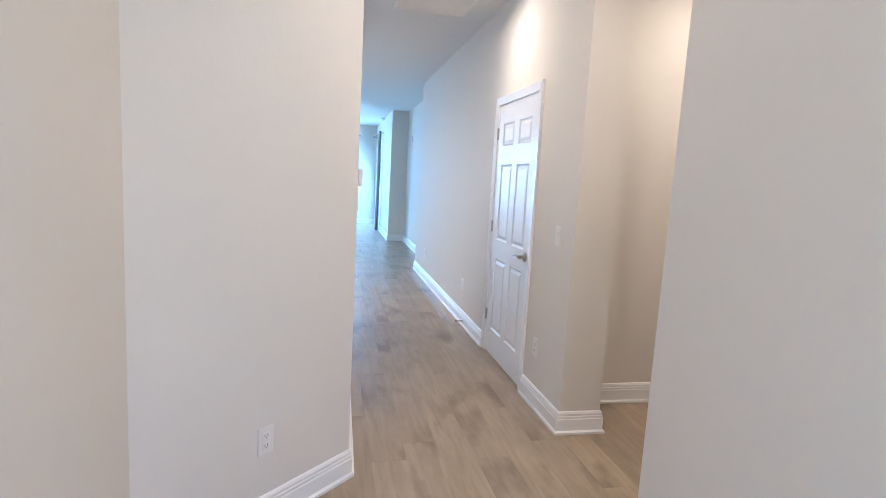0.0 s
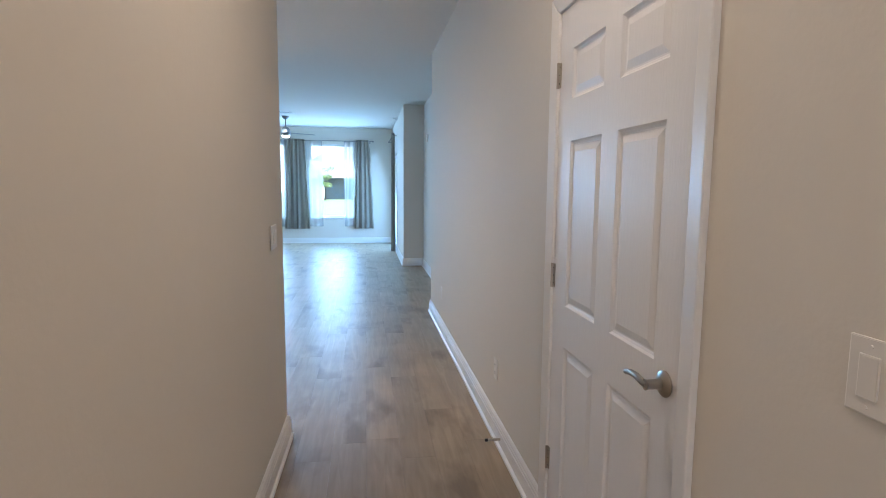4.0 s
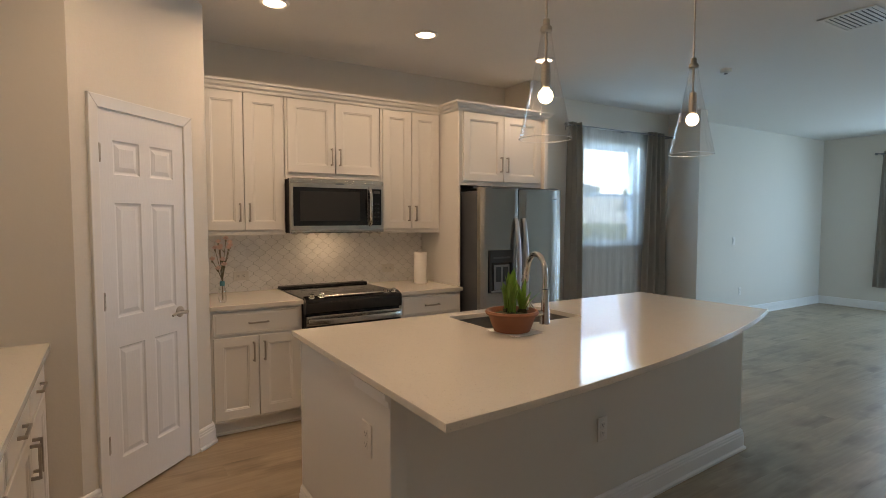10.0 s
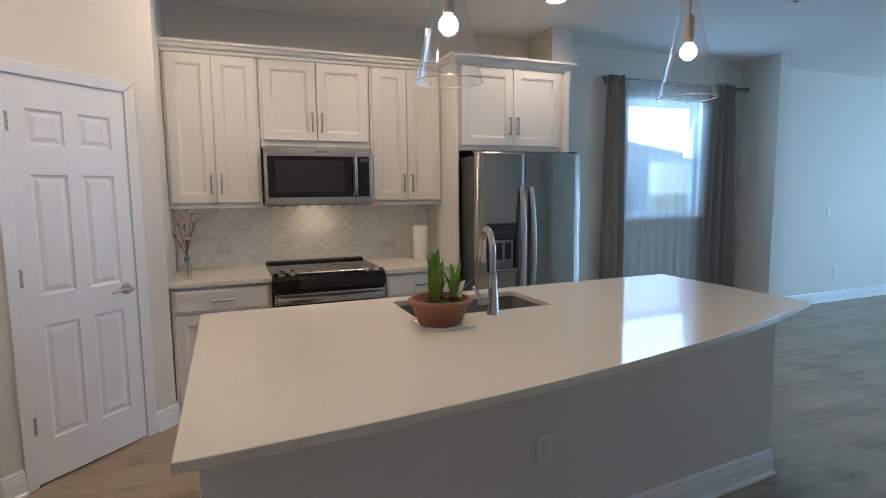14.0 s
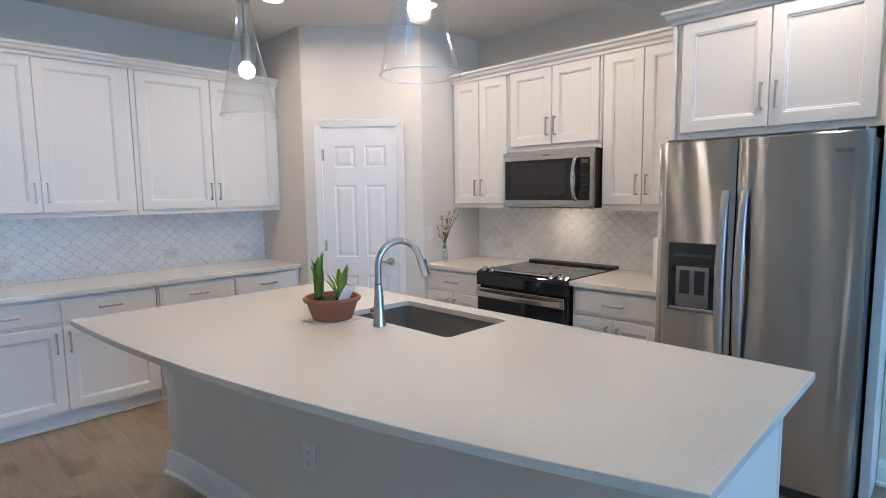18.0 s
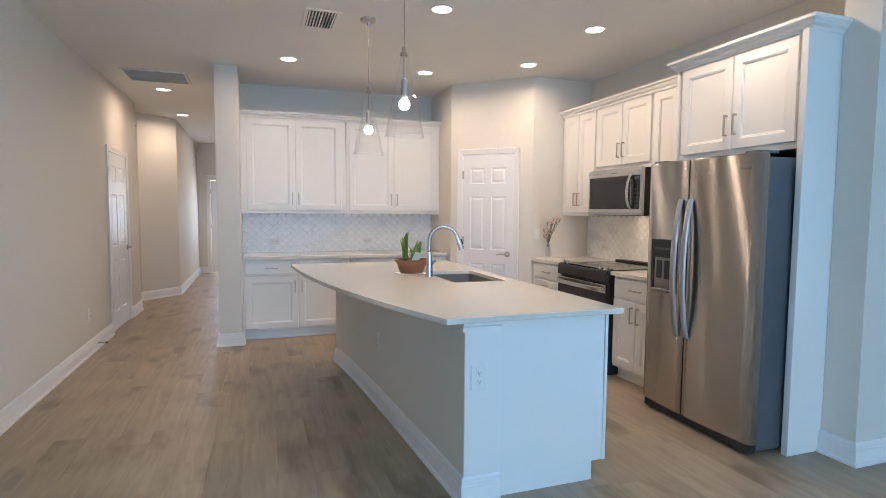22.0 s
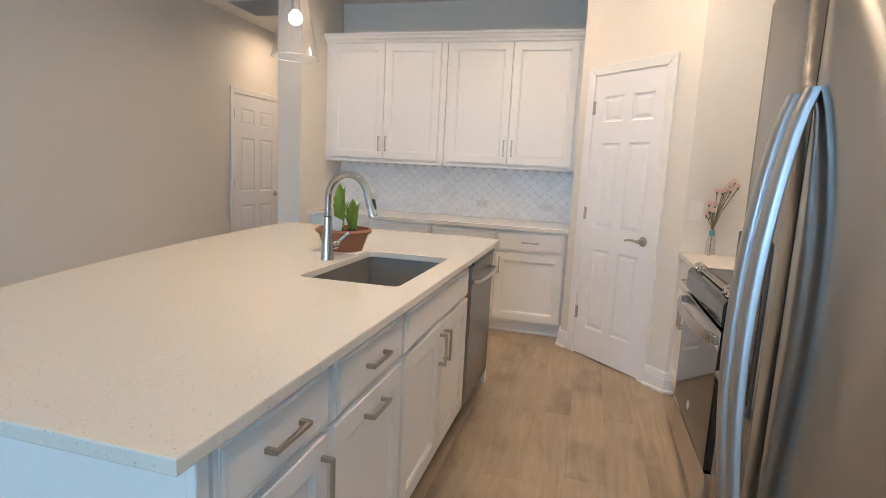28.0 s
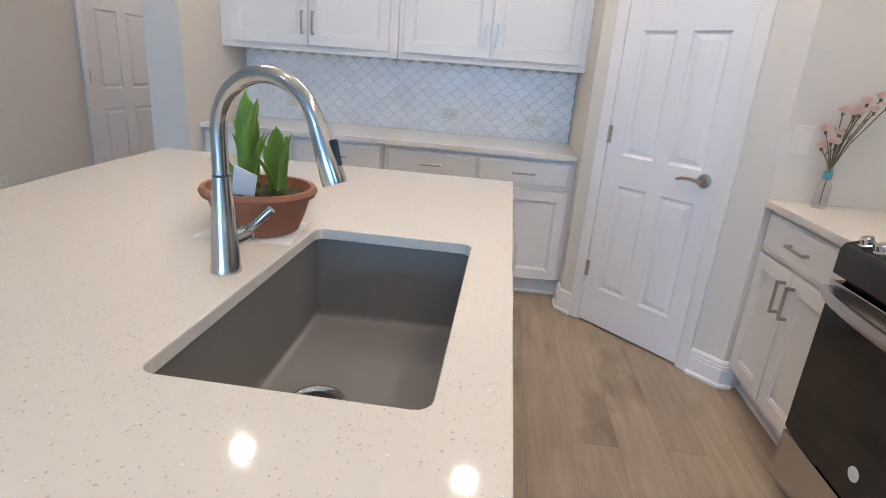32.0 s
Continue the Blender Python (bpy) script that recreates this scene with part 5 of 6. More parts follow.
# ---- faucet ----
faucet = thing("faucet", "brushed steel pull-down gooseneck faucet", "faucet", pose(-2.346, 4.078, 0.918, 0, 0, -13.5))
part("base", turned(((0.029, 0), (0.029, 0.004), (0.0275, 0.01), (0.022, 0.11), (0.0165, 0.185)), 28), FAUCETM, faucet, smooth=40)
_arc = [(0, 0, 0.18), (0, 0, 0.235)] + [(-0.105 + 0.105 * math.cos(radians(a)), 0.0, 0.266 + 0.105 * math.sin(radians(a))) for a in range(0, 166, 11)]
part("neck", tube(_arc, 0.0148, 16), FAUCETM, faucet, smooth=60)
_e = Vector(_arc[-1]); _dir = (Vector(_arc[-1]) - Vector(_arc[-2])).normalized()
_hd = part("spray_head", tube([_e - _dir * 0.002, _e + _dir * 0.03, _e + _dir * 0.085, _e + _dir * 0.095], [0.0158, 0.0175, 0.0215, 0.0205], 18), FAUCETM, faucet, "tapered pull-down spray head", smooth=50)
part("spray_button", box(-0.006, -0.0045, -0.022, 0.006, 0.0045, 0.022, 0.003, 2), BLACK, _hd).matrix_local = Matrix.Translation(_e + _dir * 0.045 + Vector((-0.0185, 0, 0.006))) @ Matrix.Rotation(radians(14), 4, "Y")
part("collar", turned(((0.0165, 0.180), (0.0158, 0.184), (0.0158, 0.187), (0.0150, 0.189)), 24), DARKGREY, faucet, smooth=40)
_hub = part("handle_hub", tube([(0, -0.015, 0.058), (0, -0.058, 0.060)], [0.0175, 0.0165], 18), FAUCETM, faucet, smooth=50)
part("hub_ring", tube([(0, -0.0585, 0.060), (0, -0.064, 0.0605)], [0.0175, 0.0150], 18), CHROME, faucet, smooth=50)
part("handle", tube([(0.004, -0.050, 0.062), (-0.022, -0.058, 0.082), (-0.052, -0.075, 0.115)], [0.0075, 0.007, 0.0085], 12), FAUCETM, faucet, "straight lever", smooth=60)

# ---- bulb plant in an oval bowl ----
napkin = solid("paper_napkin", prism([(-0.115, -0.085), (0.10, -0.105), (0.125, 0.075), (-0.095, 0.105)], 0.0, 0.0016), PAPER, "crumpled white paper napkin under the pot", "napkin", m=pose(-2.285, 3.815, 0.9182, 0, 0, 12))
pot = thing("plant_pot", "terracotta bowl of sprouting bulbs standing on a napkin", "potted plant", pose(-2.288, 3.802, 0.9198))
_bm = turned(((0.078, 0.0), (0.090, 0.004), (0.106, 0.045), (0.117, 0.080), (0.130, 0.087), (0.135, 0.097), (0.130, 0.107), (0.119, 0.107), (0.112, 0.092), (0.106, 0.070)), 40, cap=False)
_bm.faces.new([v for v in _bm.verts if abs(v.co.z) < 1e-6][::-1])
part("bowl", _bm, TERRACOTTA, pot, "oval terracotta bowl", smooth=50)
_bm = bmesh.new()
bmesh.ops.create_grid(_bm, x_segments=22, y_segments=22, size=0.101)
for _v in _bm.verts:
    _r = max(abs(_v.co.x), abs(_v.co.y)) / 0.101
    _l = _v.co.length
    if _l > 0:
        _v.co.x, _v.co.y = _v.co.x / _l * _r * 0.109, _v.co.y / _l * _r * 0.109
    _v.co.z = 0.082 + 0.012 * (1 - _r * _r) + 0.006 * noise.noise(_v.co * 60)
part("soil", _bm, SOIL, pot, "dark mossy soil", smooth=60)


def leaf(owner, x, y, height, width, lean, turn, curl=0.02):
    """A strap leaf: a tapered, slightly folded blade that leans and curls."""
    bm, n, rows = bmesh.new(), 9, []
    for k in range(n + 1):
        u = k / n
        w = width * 1.2 * (0.85 + 0.35 * u) * (1 - max(0, (u - 0.5) / 0.5) ** 2.3) + 0.0006
        off = lean * u ** 1.5 + curl * u ** 3
        rows.append([bm.verts.new((s * w, off + abs(s) * -w * 0.45, height * u * (1 - 0.1 * u * abs(lean)))) for s in (-1, -0.5, 0, 0.5, 1)])
    for a, b in zip(rows, rows[1:]):
        for k in range(4):
            bm.faces.new((a[k], a[k + 1], b[k + 1], b[k]))
    bmesh.ops.solidify(bm, geom=list(bm.faces), thickness=0.0022)
    ob = part("leaf", bm, LEAF, owner, smooth=60)
    ob.matrix_local = pose(x, y, 0.085, 0, 0, turn)
    return ob


SHOOTS = (((0.044, -0.040), (0.235, 0.220, 0.205, 0.195, 0.170, 0.140), 0.0215, 0.011), ((-0.050, 0.012), (0.170, 0.155, 0.140, 0.120, 0.105), 0.0190, 0.020), ((0.000, 0.066), (0.175, 0.160, 0.150, 0.135, 0.120, 0.105), 0.0105, 0.036))
for (_x, _y), _heights, _w, _lean in SHOOTS:
    for _k, _h in enumerate(_heights):
        _a = 25 + 360 * _k / len(_heights)
        _r = 0.013
        leaf(pot, _x + _r * math.sin(radians(-_a)), _y + _r * math.cos(radians(-_a)), _h, _w * (1 - 0.06 * _k), _lean * (0.6 + 0.25 * _k), _a, 0.008)
    part("bulb", turned(((0.012, -0.012), (0.026, 0.0), (0.024, 0.012), (0.010, 0.026)), 16, at=(_x, _y, 0.088)), SOIL, pot, smooth=50)
part("care_tag", box(-0.027, -0.0006, 0, 0.027, 0.0006, 0.080), PAPER, pot, "white plastic care tag").matrix_local = pose(0.000, 0.085, 0.094, -22, -20, 0)

# ---- flowers in a bottle ----
PINK = material("pink_petals", (0.80, 0.59, 0.53), 0.6, vary=0.15, scale=40, grain=0.1, grain_scale=200)
STEM = material("dull_green_stem", (0.15, 0.13, 0.075), 0.6, vary=0.15, scale=30)
TEAL = material("teal_label", (0.10, 0.33, 0.40), 0.6, vary=0.2, scale=60)
vase = thing("flower_vase", "small glass bottle of wilting pink carnations", "vase", pose(-4.115, 2.745, 0.906))
_prof = [(0.024, 0.002), (0.026, 0.012), (0.026, 0.085), (0.020, 0.105), (0.0125, 0.125), (0.0125, 0.160), (0.015, 0.165)]
part("bottle", turned([(0.001, 0.001)] + _prof, 28, cap=False), THINGLASS, vase, "clear glass bottle", smooth=50).visible_shadow = False
part("ribbon", turned(((0.0150, 0.118), (0.0165, 0.122), (0.0165, 0.146), (0.0145, 0.150)), 24, cap=False), TEAL, vase, "teal paper band")
_rng = random.Random(3)
for _k in range(13):
    _lx, _ly, _h = 0.035 - 0.125 * (_k / 12) ** 1.2, 0.045 * math.sin(2.3 * _k) + 0.006 * _k - 0.03, 0.26 + 0.165 * _k / 12 + _rng.uniform(-0.05, 0.04)
    _pts = [(0, 0, 0.02), (0, 0.002, 0.15), (_lx * 0.35, _ly * 0.35, 0.15 + (_h - 0.15) * 0.45), (_lx, _ly, _h)]
    part("stem", tube(_pts, 0.0022, 6), STEM, vase)
    _bm = bmesh.new()
    for _j in range(18):
        _a, _t = _j * 2.4, 0.25 + 0.75 * _j / 15
        _q = [Vector((0, 0, 0)), Vector((0.009, 0.019, 0.010)), Vector((0, 0.026, 0.015 + 0.004 * (_j % 3))), Vector((-0.009, 0.019, 0.010))]
        _m = Matrix.Translation((_lx, _ly, _h)) @ Matrix.Rotation(_a, 4, "Z") @ Matrix.Rotation(_t * 0.9 - 0.2, 4, "X") @ Matrix.Scale(0.9, 4)
        _bm.faces.new([_bm.verts.new(_m @ p) for p in _q])
    part("bloom", _bm, PINK, vase, "ruffled pink carnation")
    _u = _rng.uniform(0.45, 0.8)
    _bm = bmesh.new()
    _m = Matrix.Translation((_lx * _u, _ly * _u, 0.15 + (_h - 0.15) * _u)) @ Matrix.Rotation(_k * 1.9, 4, "Z") @ Matrix.Rotation(0.5, 4, "X")
    _bm.faces.new([_bm.verts.new(_m @ Vector(p)) for p in ((0, 0, 0), (0.004, 0.02, 0.01), (0, 0.05, 0.012), (-0.004, 0.02, 0.01))])
    part("leaf", _bm, STEM, vase)
    part("calyx", turned(((0.003, -0.012), (0.006, -0.006), (0.006, 0.002)), 10, at=(_lx, _ly, _h)), STEM, vase)

# ---- paper towel ----
roll = thing("paper_towel_roll", "upright white paper towel roll on the worktop", "paper towel", pose(-4.40, 4.47, 0.906))
_bm = turned(((0.020, 0.0), (0.056, 0.0), (0.058, 0.004), (0.058, 0.274), (0.055, 0.278), (0.020, 0.278), (0.020, 0.0)), 36, cap=False)
part("paper", _bm, PAPER, roll, smooth=40)
part("core", turned(((0.0195, 0.001), (0.0195, 0.277), (0.018, 0.277), (0.018, 0.001)), 24, cap=False), material("brown_card", (0.35, 0.24, 0.15), 0.8), roll, "brown cardboard core")


# ---- plates on the walls ----
def outlet(m, label="white duplex power outlet on the wall", level=False, wide=0.036, high=0.058):
    """A duplex outlet in the local x-z plane, facing -y."""
    o = thing("power_outlet", label, "outlet", m @ pose(0, 0, 0, 0, 90 if level else 0, 0), "power outlets")
    part("plate", box(-wide, -0.0068, -high, wide, 0, high, 0.003, 2), PLATE, o)
    for z in (-0.021, 0.021):
        s = part("socket", box(-0.017, -0.0085, z - 0.0155, 0.017, -0.004, z + 0.0155, 0.003, 2), PLATE, o)
        for x in (-0.0065, 0.0065):
            part("slot", box(x - 0.0013, -0.0092, z - 0.002, x + 0.0013, -0.0084, z + 0.007), SLOT, s)
        part("ground_hole", turned(((0.0027, 0), (0.0027, 0.0008)), 10), SLOT, s).matrix_local = pose(0, -0.0084, z - 0.008, 90, 0, 0)
    part("screw", turned(((0.003, 0), (0.0025, 0.001)), 10), PLATE, o).matrix_local = pose(0, -0.006, 0, 90, 0, 0)
    return o


def rocker(m, gangs=1, label="white rocker light switch on the wall"):
    s = thing("light_switch", label, "light switch", m, "light switches")
    w = 0.036 + 0.023 * (gangs - 1)
    part("plate", box(-w, -0.006, -0.058, w, 0, 0.058, 0.003, 2), PLATE, s)
    for k in range(gangs):
        x = (k - (gangs - 1) / 2) * 0.046
        part("rocker", box(x - 0.0165, -0.0095, -0.033, x + 0.0165, -0.0045, 0.033, 0.003, 2), PLATE, s)
        for z in (-0.045, 0.045):
            part("screw", turned(((0.003, 0), (0.0025, 0.001)), 8), PLATE, s).matrix_local = pose(x, -0.006, z, 90, 0, 0)
    return s


for _y in (-0.12, 1.88, 4.09):
    outlet(pose(0.395, _y, 0.385, 0, 0, -90))
rocker(pose(0.395, -0.33, 1.13, 0, 0, -90))
rocker(pose(-0.7735, 1.70, 1.155, 0, 0, 90.9), 3, "white triple rocker light switch on the wall")
outlet(pose(-0.799, 0.09, 0.40, 0, 0, 90.9))
outlet(pose(-1.160, -1.183, 0.365, 0, 0, 44))
rocker(pose(-4.035, 2.64, 1.158, 0, 0, 180))
outlet(pose(-2.015, IY0 - 0.004, 0.665, 0, 0, 0), "white power outlet on the island's end", wide=0.043, high=0.062)
outlet(pose(-2.138, IY1 + 0.004, 0.615, 0, 0, 180), "white power outlet on the island's end", wide=0.043, high=0.062)
outlet(pose(-1.962, 4.10, 0.465, 0, 0, 94.5), "white power outlet on the island's bowed side")
outlet(pose(-4.69, 10.2, 0.385, 0, 0, 90))
rocker(pose(-4.69, 10.0, 1.15, 0, 0, 90))
thermo = thing("thermostat", "white wall thermostat with a dark screen", "thermostat", pose(-0.8085, -0.50, 1.412, 0, 0, 90.9))
part("back_plate", box(-0.062, -0.008, -0.048, 0.062, 0, 0.048, 0.004, 2), PLATE, thermo)
part("housing", box(-0.056, -0.030, -0.043, 0.056, -0.008, 0.043, 0.006, 3), PLATE, thermo)
part("screen", box(-0.030, -0.0315, -0.020, 0.040, -0.0295, 0.030, 0.001, 1), DARKGREY, thermo)
part("button", box(-0.048, -0.032, -0.012, -0.038, -0.0298, 0.012, 0.001, 1), PLATE, thermo)
stop = thing("door_stop", "spring door stop on the baseboard", "door stop", pose(0.377, 1.69, 0.06, 0, -90, 0))
part("spring", turned([(0.006 + 0.0015 * (k % 2), 0.004 * k) for k in range(18)], 10), NICKEL, stop)
part("tip", turned(((0.008, 0.07), (0.008, 0.082), (0.005, 0.085)), 12), BLACK, stop)
_alarm = thing("wall_sensor", "small white sensor box high on the wall", "sensor", pose(0.69, 7.9, 2.2, 0, 0, -90))
part("housing", box(-0.05, -0.03, -0.06, 0.05, 0, 0.06, 0.006, 2), PLATE, _alarm)


# ---- backsplashes of lantern tiles ----
TW, TB, TC = 0.0970, 0.0325, 0.0095


def lantern(inset, depth):
    """One tile in the local x-z plane, its face at -y: pointed above and below, ogee shoulders, short upright sides."""
    pts, n = [], 4
    for sx, sz in ((1, 1), (-1, 1), (-1, -1), (1, -1)):
        quarter = []
        for k in range(n + 1):
            u = k / n
            x = (TW / 2) * (1 - u)
            z = TC + (TB - TC) * (u + 0.13 * math.sin(2 * math.pi * u) * -1)
            quarter.append((sx * x, sz * z))
        pts += quarter if (sx, sz) in ((1, 1), (-1, -1)) else quarter[::-1]
    clean = [p for i, p in enumerate(pts) if (Vector(p) - Vector(pts[i - 1])).length > 1e-5]
    f = 1 - inset / 0.036
    bm = bmesh.new()
    a = [bm.verts.new((x * (f - 0.02), -depth, z * (f - 0.03))) for x, z in clean]
    b = [bm.verts.new((x * f, -depth * 0.7, z * f)) for x, z in clean]
    c = [bm.verts.new((x * f, 0, z * f)) for x, z in clean]
    m = len(clean)
    bm.faces.new(a)
    for k in range(m):
        j = (k + 1) % m
        bm.faces.new((a[k], b[k], b[j], a[j])); bm.faces.new((b[k], c[k], c[j], b[j]))
    bmesh.ops.recalc_face_normals(bm, faces=bm.faces)
    return bm


CUTS = {}


def cut_lantern(lo, hi):
    """The tile, or the piece of it between two upright cuts."""
    if (lo, hi) not in CUTS:
        bm = lantern(0.0017, 0.0040)
        for at, way in ((lo, -1), (hi, 1)):
            if abs(at) < TW / 2 - 0.0005:
                bmesh.ops.bisect_plane(bm, geom=[*bm.verts, *bm.edges, *bm.faces], plane_co=(at, 0, 0), plane_no=(way, 0, 0), clear_outer=True)
        CUTS[lo, hi] = mesh_of(bm, "tile", TILE)
    return CUTS[lo, hi]


def backsplash(label, m, width, z0, z1, holes=()):
    b = thing("backsplash", label, "backsplash", m)
    part("grout_bed", box(0, -0.004, z0, width, -0.0005, z1), GROUT, b)
    row, z = 0, z0 + TC
    while z < z1 - 0.006:
        x = TW / 2 if row % 2 == 0 else 0.0
        while x < width + TW / 2:
            lo, hi = max(-TW / 2, 0.002 - x), min(TW / 2, width - 0.002 - x)
            if hi - lo > 0.012 and z - TB > z0 - 0.03 and z + TB < z1 + 0.03:
                o = new("tile", cut_lantern(round(lo, 4), round(hi, 4)))
                o.parent = b
                o.matrix_local = pose(x, -0.0035, z)
            x += TW
        row += 1
        z += TB + TC
    return b


backsplash("white glazed lantern-tile backsplash above the plain worktop", pose(-0.992, BACK, 0, 0, 0, 180), 2.286, 0.906, 1.371)
backsplash("white glazed lantern-tile backsplash behind the range", pose(RW, 2.642, 0, 0, 0, 90), 1.998, 0.906, 1.371)
for _x in (-1.35, -2.45, -3.05):
    outlet(pose(_x, BACK + 0.010, 1.03, 0, 0, 180), "white power outlet in the tiled backsplash", level=True)
for _y in (2.98, 4.28):
    outlet(pose(RW + 0.010, _y, 1.03, 0, 0, 90), "white power outlet in the tiled backsplash", level=True)


# ---- outside ----
def banded(name, low, high, scale, stretch=(1, 1, 1), rough=0.9, bump=0.0):
    return material(name, tuple((a + b) / 2 for a, b in zip(low, high)), rough, vary=0.25, scale=scale, grain=0.25, grain_scale=scale * 18, stretch=stretch, bump=bump, bump_scale=scale * 10)


GRASS = banded("lawn_grass", (0.29, 0.36, 0.16), (0.36, 0.43, 0.21), 0.7)
_bm = bmesh.new()
_rows = [(12.95, -0.45), (21.0, -0.50), (22.5, -0.62), (29.0, -0.62), (31.0, -0.50), (45.0, -0.20), (60.0, 0.0), (150.0, 0.2), (420.0, 0.4)]
_cut = [[_bm.verts.new((x, y, z)) for x in (-260, -60, -20, 20, 60, 260)] for y, z in _rows]
for _a, _b in zip(_cut, _cut[1:]):
    for _k in range(5):
        _bm.faces.new((_a[_k], _a[_k + 1], _b[_k + 1], _b[_k]))
HAZE = glowing("bright_sky_haze", (0.74, 0.88, 1.0), 1.5)
solid("backdrop", box(-190, 135, -2, 120, 135.5, 70), HAZE, "plain bright hazy sky beyond the houses", "sky", STRUCT)
solid("backdrop", box(-110.5, -90, -2, -110, 134, 70), HAZE, "plain bright hazy sky beyond the side yard", "sky", STRUCT)
solid("ground", _bm, GRASS, "broad green lawn rising beyond the windows", "lawn", STRUCT)
solid("ground", box(-260, -200, -0.75, -5.5, 12.94, -0.45), GRASS, "green side yard outside the nook window", "lawn", STRUCT)
solid("ground", box(0.85, 5.0, -0.75, 200, 12.94, -0.45), GRASS, "green yard beside the patio door", "lawn", STRUCT)
solid("ground", box(-5.49, -200, -0.75, 200, -5.25, -0.45), GRASS, "green front yard outside the entry door", "lawn", STRUCT)
solid("ground", box(3.0, -5.24, -0.75, 200, 4.99, -0.45), GRASS, "green yard beside the house", "lawn", STRUCT)
POND = material("still_pond_water", (0.10, 0.13, 0.13), 0.08, vary=0.1, scale=0.5, bump=0.004, bump_scale=5)
solid("water", box(-120, 21.2, -0.60, 120, 30.0, -0.56), POND, "strip of still pond water beyond the house", "pond", STRUCT)
HOUSEW = material("white_siding", (0.72, 0.72, 0.70), 0.7, vary=0.04, bump=0.004, bump_scale=6, stretch=(0.01, 0.01, 1))
HOUSEG = material("grey_tan_siding", (0.56, 0.55, 0.54), 0.75, vary=0.06, bump=0.004, bump_scale=6, stretch=(0.01, 0.01, 1))
ROOFB = material("slate_blue_shingles", (0.20, 0.26, 0.31), 0.85, vary=0.12, grain=0.2, grain_scale=12)
ROOFP = material("brown_shingles", (0.41, 0.37, 0.40), 0.85, vary=0.12, grain=0.2, grain_scale=12)
HOUSEN = material("blue_grey_siding", (0.42, 0.46, 0.50), 0.75, vary=0.06, bump=0.004, bump_scale=6, stretch=(0.01, 0.01, 1))
GLASS_AND_SHADE = material("dark_glass_and_porch_shade", (0.06, 0.09, 0.11), 0.1)


def house(label, x, y, w, d, h, ridge, wall_mat, roof_mat, windows, turn=0, porch=None, z=-0.45):
    """A hipped bungalow: local x across the front, front wall at y = 0 facing -y."""
    o = thing("house", label, "house", pose(x, y, z, 0, 0, turn))
    part("wall", box(0, 0, 0, w, d, h), wall_mat, o)
    bm, e, s = bmesh.new(), 0.5, min(w, d) / 2 + 0.5
    low = [bm.verts.new(p) for p in ((-e, -e, h), (w + e, -e, h), (w + e, d + e, h), (-e, d + e, h))]
    top = [bm.verts.new((s - e, d / 2, h + ridge)), bm.verts.new((w - s + e, d / 2, h + ridge))] if w > d else [bm.verts.new((w / 2, s - e, h + ridge)), bm.verts.new((w / 2, d - s + e, h + ridge))]
    if w > d:
        faces = ((low[0], low[1], top[1], top[0]), (low[1], low[2], top[1]), (low[2], low[3], top[0], top[1]), (low[3], low[0], top[0]))
    else:
        faces = ((low[0], low[1], top[0]), (low[1], low[2], top[1], top[0]), (low[2], low[3], top[1]), (low[3], low[0], top[0], top[1]))
    for f in faces:
        bm.faces.new(f)
    bm.faces.new(low[::-1])
    part("roof", bm, roof_mat, o)
    part("fascia", box(-e - 0.02, -e - 0.03, h - 0.22, w + e + 0.02, -e, h + 0.02), VINYL, o)
    for a, sill, ww, hh in windows:
        win = part("window", box(a - 0.1, -0.05, sill - 0.1, a + ww + 0.1, 0.0, sill + hh + 0.1), VINYL, o)
        part("pane", box(a, -0.06, sill, a + ww, -0.045, sill + hh / 2 - 0.03), GLASS_AND_SHADE, win)
        part("pane", box(a, -0.06, sill + hh / 2 + 0.03, a + ww, -0.045, sill + hh), GLASS_AND_SHADE, win)
    if porch:
        # A flat dark sheet on the wall stands for the shade inside the porch.
        part("porch_shade", box(porch[0], -0.06, 0, porch[1], -0.01, 2.5), GLASS_AND_SHADE, o)
        part("porch_post", box(porch[0] - 0.3, -0.3, 0, porch[0], 0.0, 2.7), VINYL, o)
    return o


house("white bungalow with a slate-blue hipped roof beyond the pond", -29.0, 67, 14.1, 12, 2.7, 2.3, HOUSEW, ROOFB, ((7.4, 0.6, 0.8, 1.5), (11.0, 0.6, 0.8, 1.5), (12.0, 0.6, 0.8, 1.5)), z=0.0)
house("grey-tan bungalow with a tall brown shingle roof beyond the pond", -9.0, 62, 22, 16, 2.65, 6.0, HOUSEG, ROOFP, ((1.25, 0.75, 1.2, 1.4), (16, 0.75, 1.5, 1.4)), porch=(4.1, 9), z=0.0)
house("pale neighbouring bungalow close to the nook window", -10.5, -1.5, 14.0, 9, 2.75, 1.9, HOUSEN, ROOFB, ((9.6, 1.2, 1.2, 1.4), (12.4, 1.2, 1.0, 1.4)), turn=90)
house("tan bungalow beyond the side yard", 14.0, 20.0, 13, 10, 3.0, 2.6, HOUSEG, ROOFP, ((3, 0.9, 1.2, 1.5), (6, 0.9, 1.2, 1.5)), turn=-90)

FOLIAGE = [material("oak_foliage", (0.17, 0.23, 0.10), 0.7, vary=0.3, scale=2, grain=0.2, grain_scale=30), material("light_foliage", (0.22, 0.29, 0.13), 0.7, vary=0.3, scale=2, grain=0.2, grain_scale=30)]
YOUNG = material("young_foliage", (0.34, 0.46, 0.16), 0.7, vary=0.2, scale=3, grain=0.2, grain_scale=30)
BARK = material("grey_bark", (0.10, 0.08, 0.06), 0.9, vary=0.2, bump=0.01, bump_scale=12)


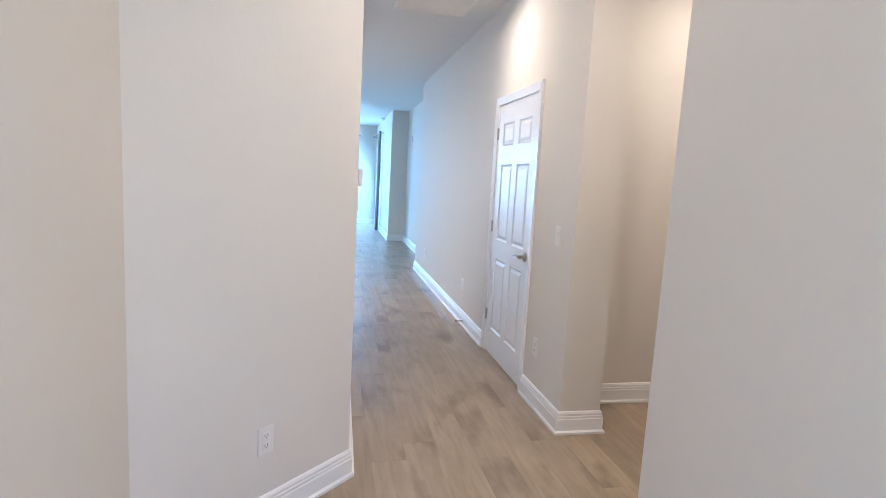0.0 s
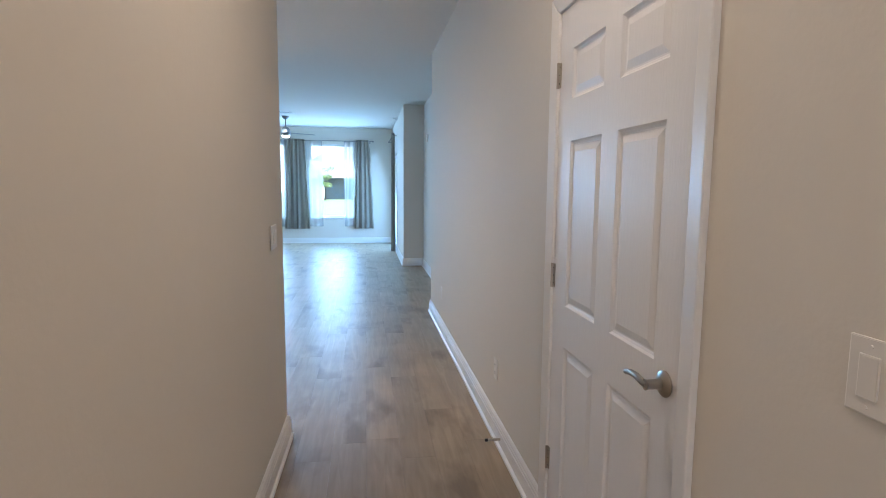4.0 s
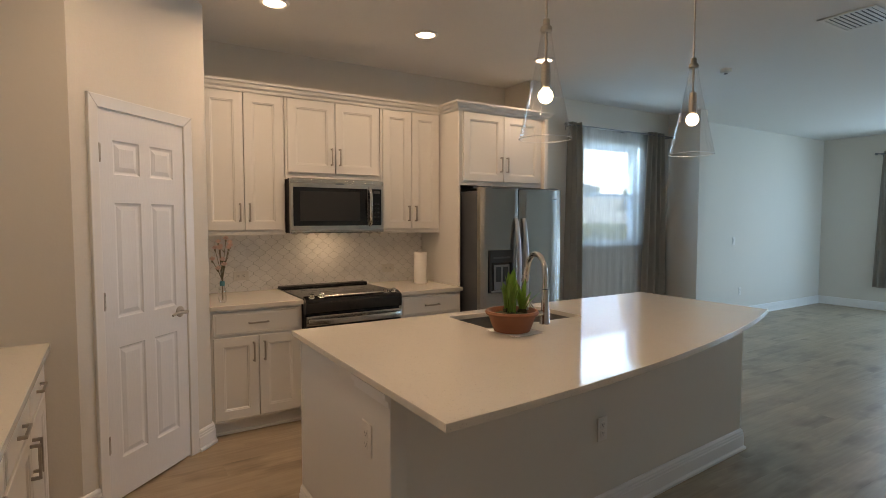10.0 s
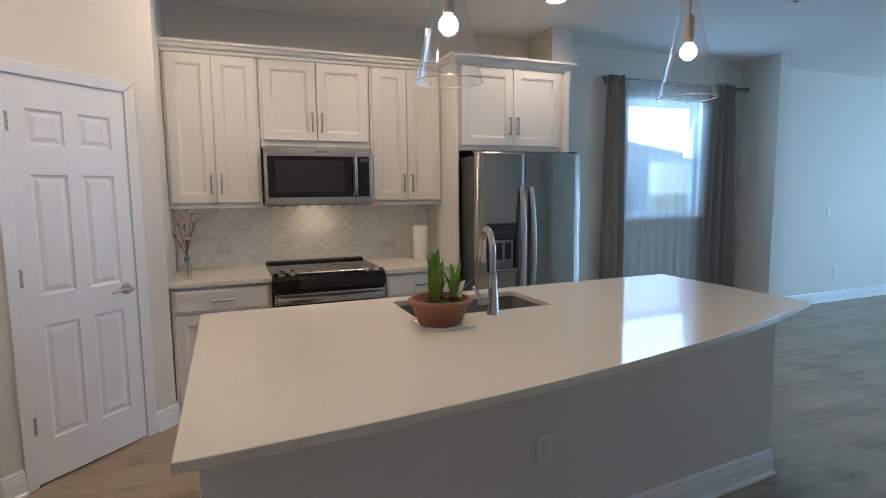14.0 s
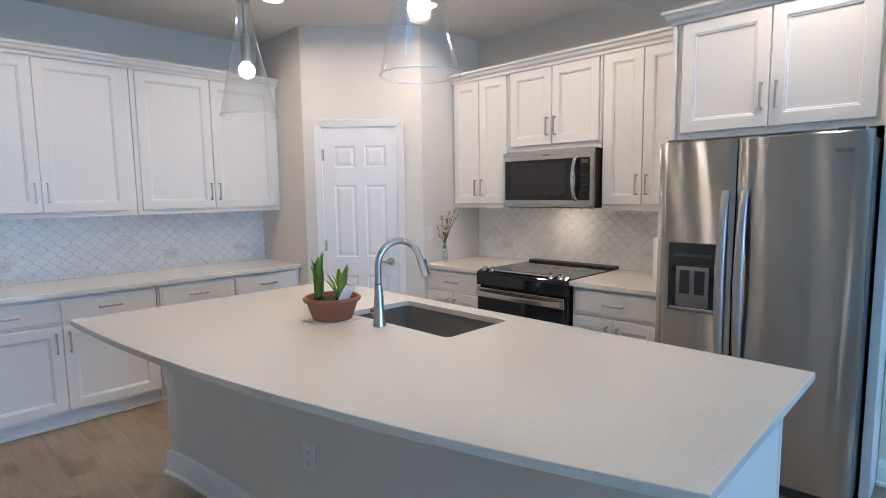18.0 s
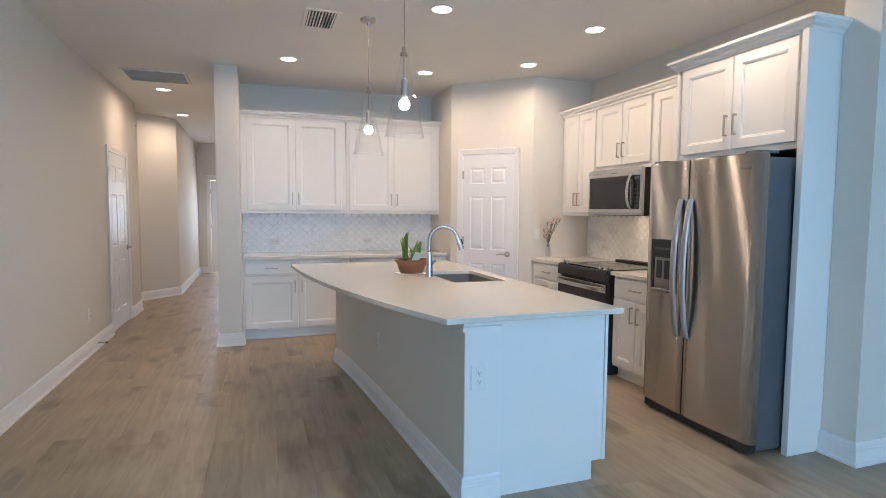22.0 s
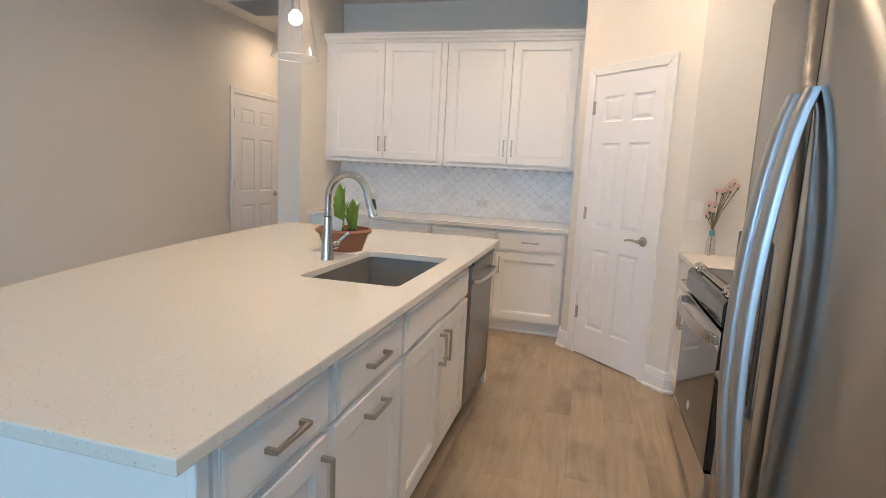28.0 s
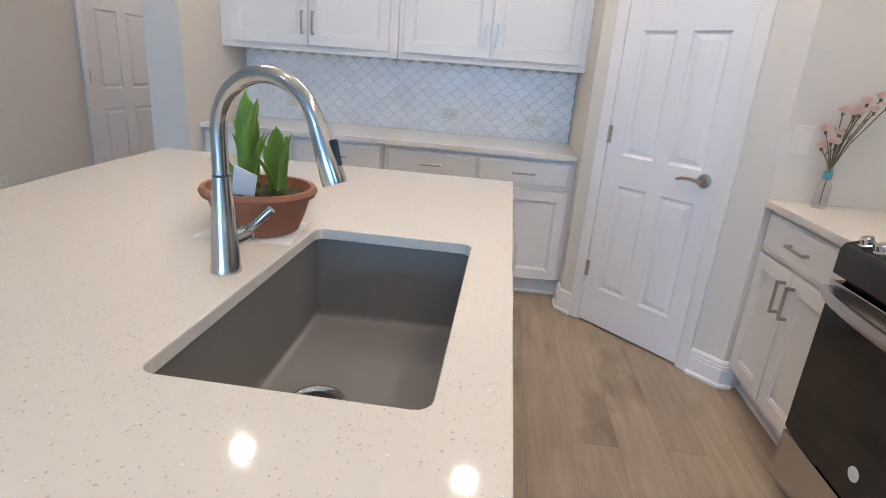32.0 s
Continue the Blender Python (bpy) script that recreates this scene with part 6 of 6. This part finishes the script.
def tree(x, y, height, spread, leaves, mat, seed, label):
    rng = random.Random(seed)
    t = thing("tree", label, "tree", pose(x, y, 0.0), "trees outside")
    trunk = tube([(0, 0, 0), (0.05, 0.02, height * 0.25), (-0.04, 0.05, height * 0.6)], [height * 0.03, height * 0.022, height * 0.01], 8)
    for k in range(6):
        a = k * 1.05 + rng.random()
        tube([(0, 0, height * (0.25 + 0.05 * k)), (0.5 * spread * math.cos(a), 0.5 * spread * math.sin(a), height * (0.5 + 0.06 * k))], [height * 0.011, height * 0.004], 6, trunk)
    part("trunk", trunk, BARK, t)
    verts, faces = [], []
    clumps = [(rng.gauss(0, 0.42) * spread, rng.gauss(0, 0.42) * spread, height * rng.uniform(0.42, 0.95), rng.uniform(0.22, 0.42) * spread) for _ in range(16)]
    for k in range(leaves):
        cx, cy, cz, r = clumps[k % len(clumps)]
        d = Vector((rng.gauss(0, 1), rng.gauss(0, 1), rng.gauss(0, 0.8))).normalized() * r * rng.random() ** 0.4
        c = Vector((cx, cy, cz)) + d
        s = height * rng.uniform(0.012, 0.026)
        q = Euler((rng.uniform(0, 6.3), rng.uniform(0, 6.3), rng.uniform(0, 6.3))).to_matrix()
        i = len(verts)
        verts += [c + q @ Vector(p) * s for p in ((-1, 0, 0), (0, -0.6, 0.1), (1, 0, 0), (0, 0.6, 0.1))]
        faces.append((i, i + 1, i + 2, i + 3))
    me = bpy.data.meshes.new("crown")
    me.from_pydata(verts, [], faces)
    me.materials.append(mat)
    crown_ob = new("crown", me)
    crown_ob.parent = t
    return t


_rng = random.Random(11)
for _k in range(15):
    tree(-70 + _k * 6.6 + _rng.uniform(-1.5, 1.5), 88 + _rng.uniform(-4, 8), _rng.uniform(5.5, 7.5), _rng.uniform(3.0, 4.2), 2600, FOLIAGE[_k % 2], _k, "broad green tree in the distance")
tree(-4.6, 57, 3.6, 0.9, 1500, YOUNG, 77, "small young light-green tree on the lawn")
for _x in (-15.6, -16.4, -14.6):
    _b = thing("shrub", "clipped green shrub against the house", "shrub", pose(_x, 66.0, 0.0), "shrubs by the house")
    _bm = bmesh.new()
    bmesh.ops.create_icosphere(_bm, subdivisions=4, radius=0.7)
    for _v in _bm.verts:
        _v.co *= 1 + 0.35 * noise.noise(_v.co * 5) + 0.15 * noise.noise(_v.co * 17)
        _v.co.z = max(0, _v.co.z * 0.8 + 0.55)
    part("foliage", _bm, FOLIAGE[0], _b)


# ---- floor boards ----
solid("floor_base", box(-5.5, -5.3, -0.10, 2.95, 12.95, -0.008), SHADOWGAP, "dark underlay between the boards", "floor", STRUCT)
floor = thing("floor", "grey-brown oak-look plank floor laid along the hall", "floor", kind=STRUCT)
PWID, PLEN = 0.181, 1.215
_rng = random.Random(7)


def board_mesh(length):
    bm = box(0.00012, 0.00012, -0.008, PWID - 0.00012, length - 0.00012, 0.0)
    for v in bm.verts:
        if v.co.z > -0.001:
            v.co.x += 0.00025 if v.co.x < PWID / 2 else -0.00025
            v.co.y += 0.00025 if v.co.y < length / 2 else -0.00025
    return mesh_of(bm, "plank", PLANK)


FULL = board_mesh(PLEN)
_near, _rest = 0, bmesh.new()
_x = -4.86
while _x < 2.9:
    _y = -5.25 - _rng.random() * PLEN
    while _y < 12.85:
        a, b = max(_y, -5.25), min(_y + PLEN, 12.85)
        if b - a > 0.05:
            keep_out = _x > 0.8 and a > 0.2
            if not keep_out:
                if -3.45 < _x < 0.35 and -3.2 < a < 6.8 and _near < 300 and abs(b - a - PLEN) < 1e-6:
                    o = new("plank", FULL); o.location = (_x, a, 0); o.parent = floor
                    _near += 1
                else:
                    g = 0.00012
                    x0, y0, x1, y1 = _x + g, a + g, _x + PWID - g, b - g
                    low = [_rest.verts.new(p) for p in ((x0, y0, -0.0012), (x1, y0, -0.0012), (x1, y1, -0.0012), (x0, y1, -0.0012))]
                    k = 0.00025
                    top = [_rest.verts.new(p) for p in ((x0 + k, y0 + k, 0), (x1 - k, y0 + k, 0), (x1 - k, y1 - k, 0), (x0 + k, y1 - k, 0))]
                    _rest.faces.new(top)
                    for i in range(4):
                        _rest.faces.new((low[i], low[(i + 1) % 4], top[(i + 1) % 4], top[i]))
        _y += PLEN
    _x += PWID
tagged(part("planks", _rest, PLANK, floor), kind="stuff")
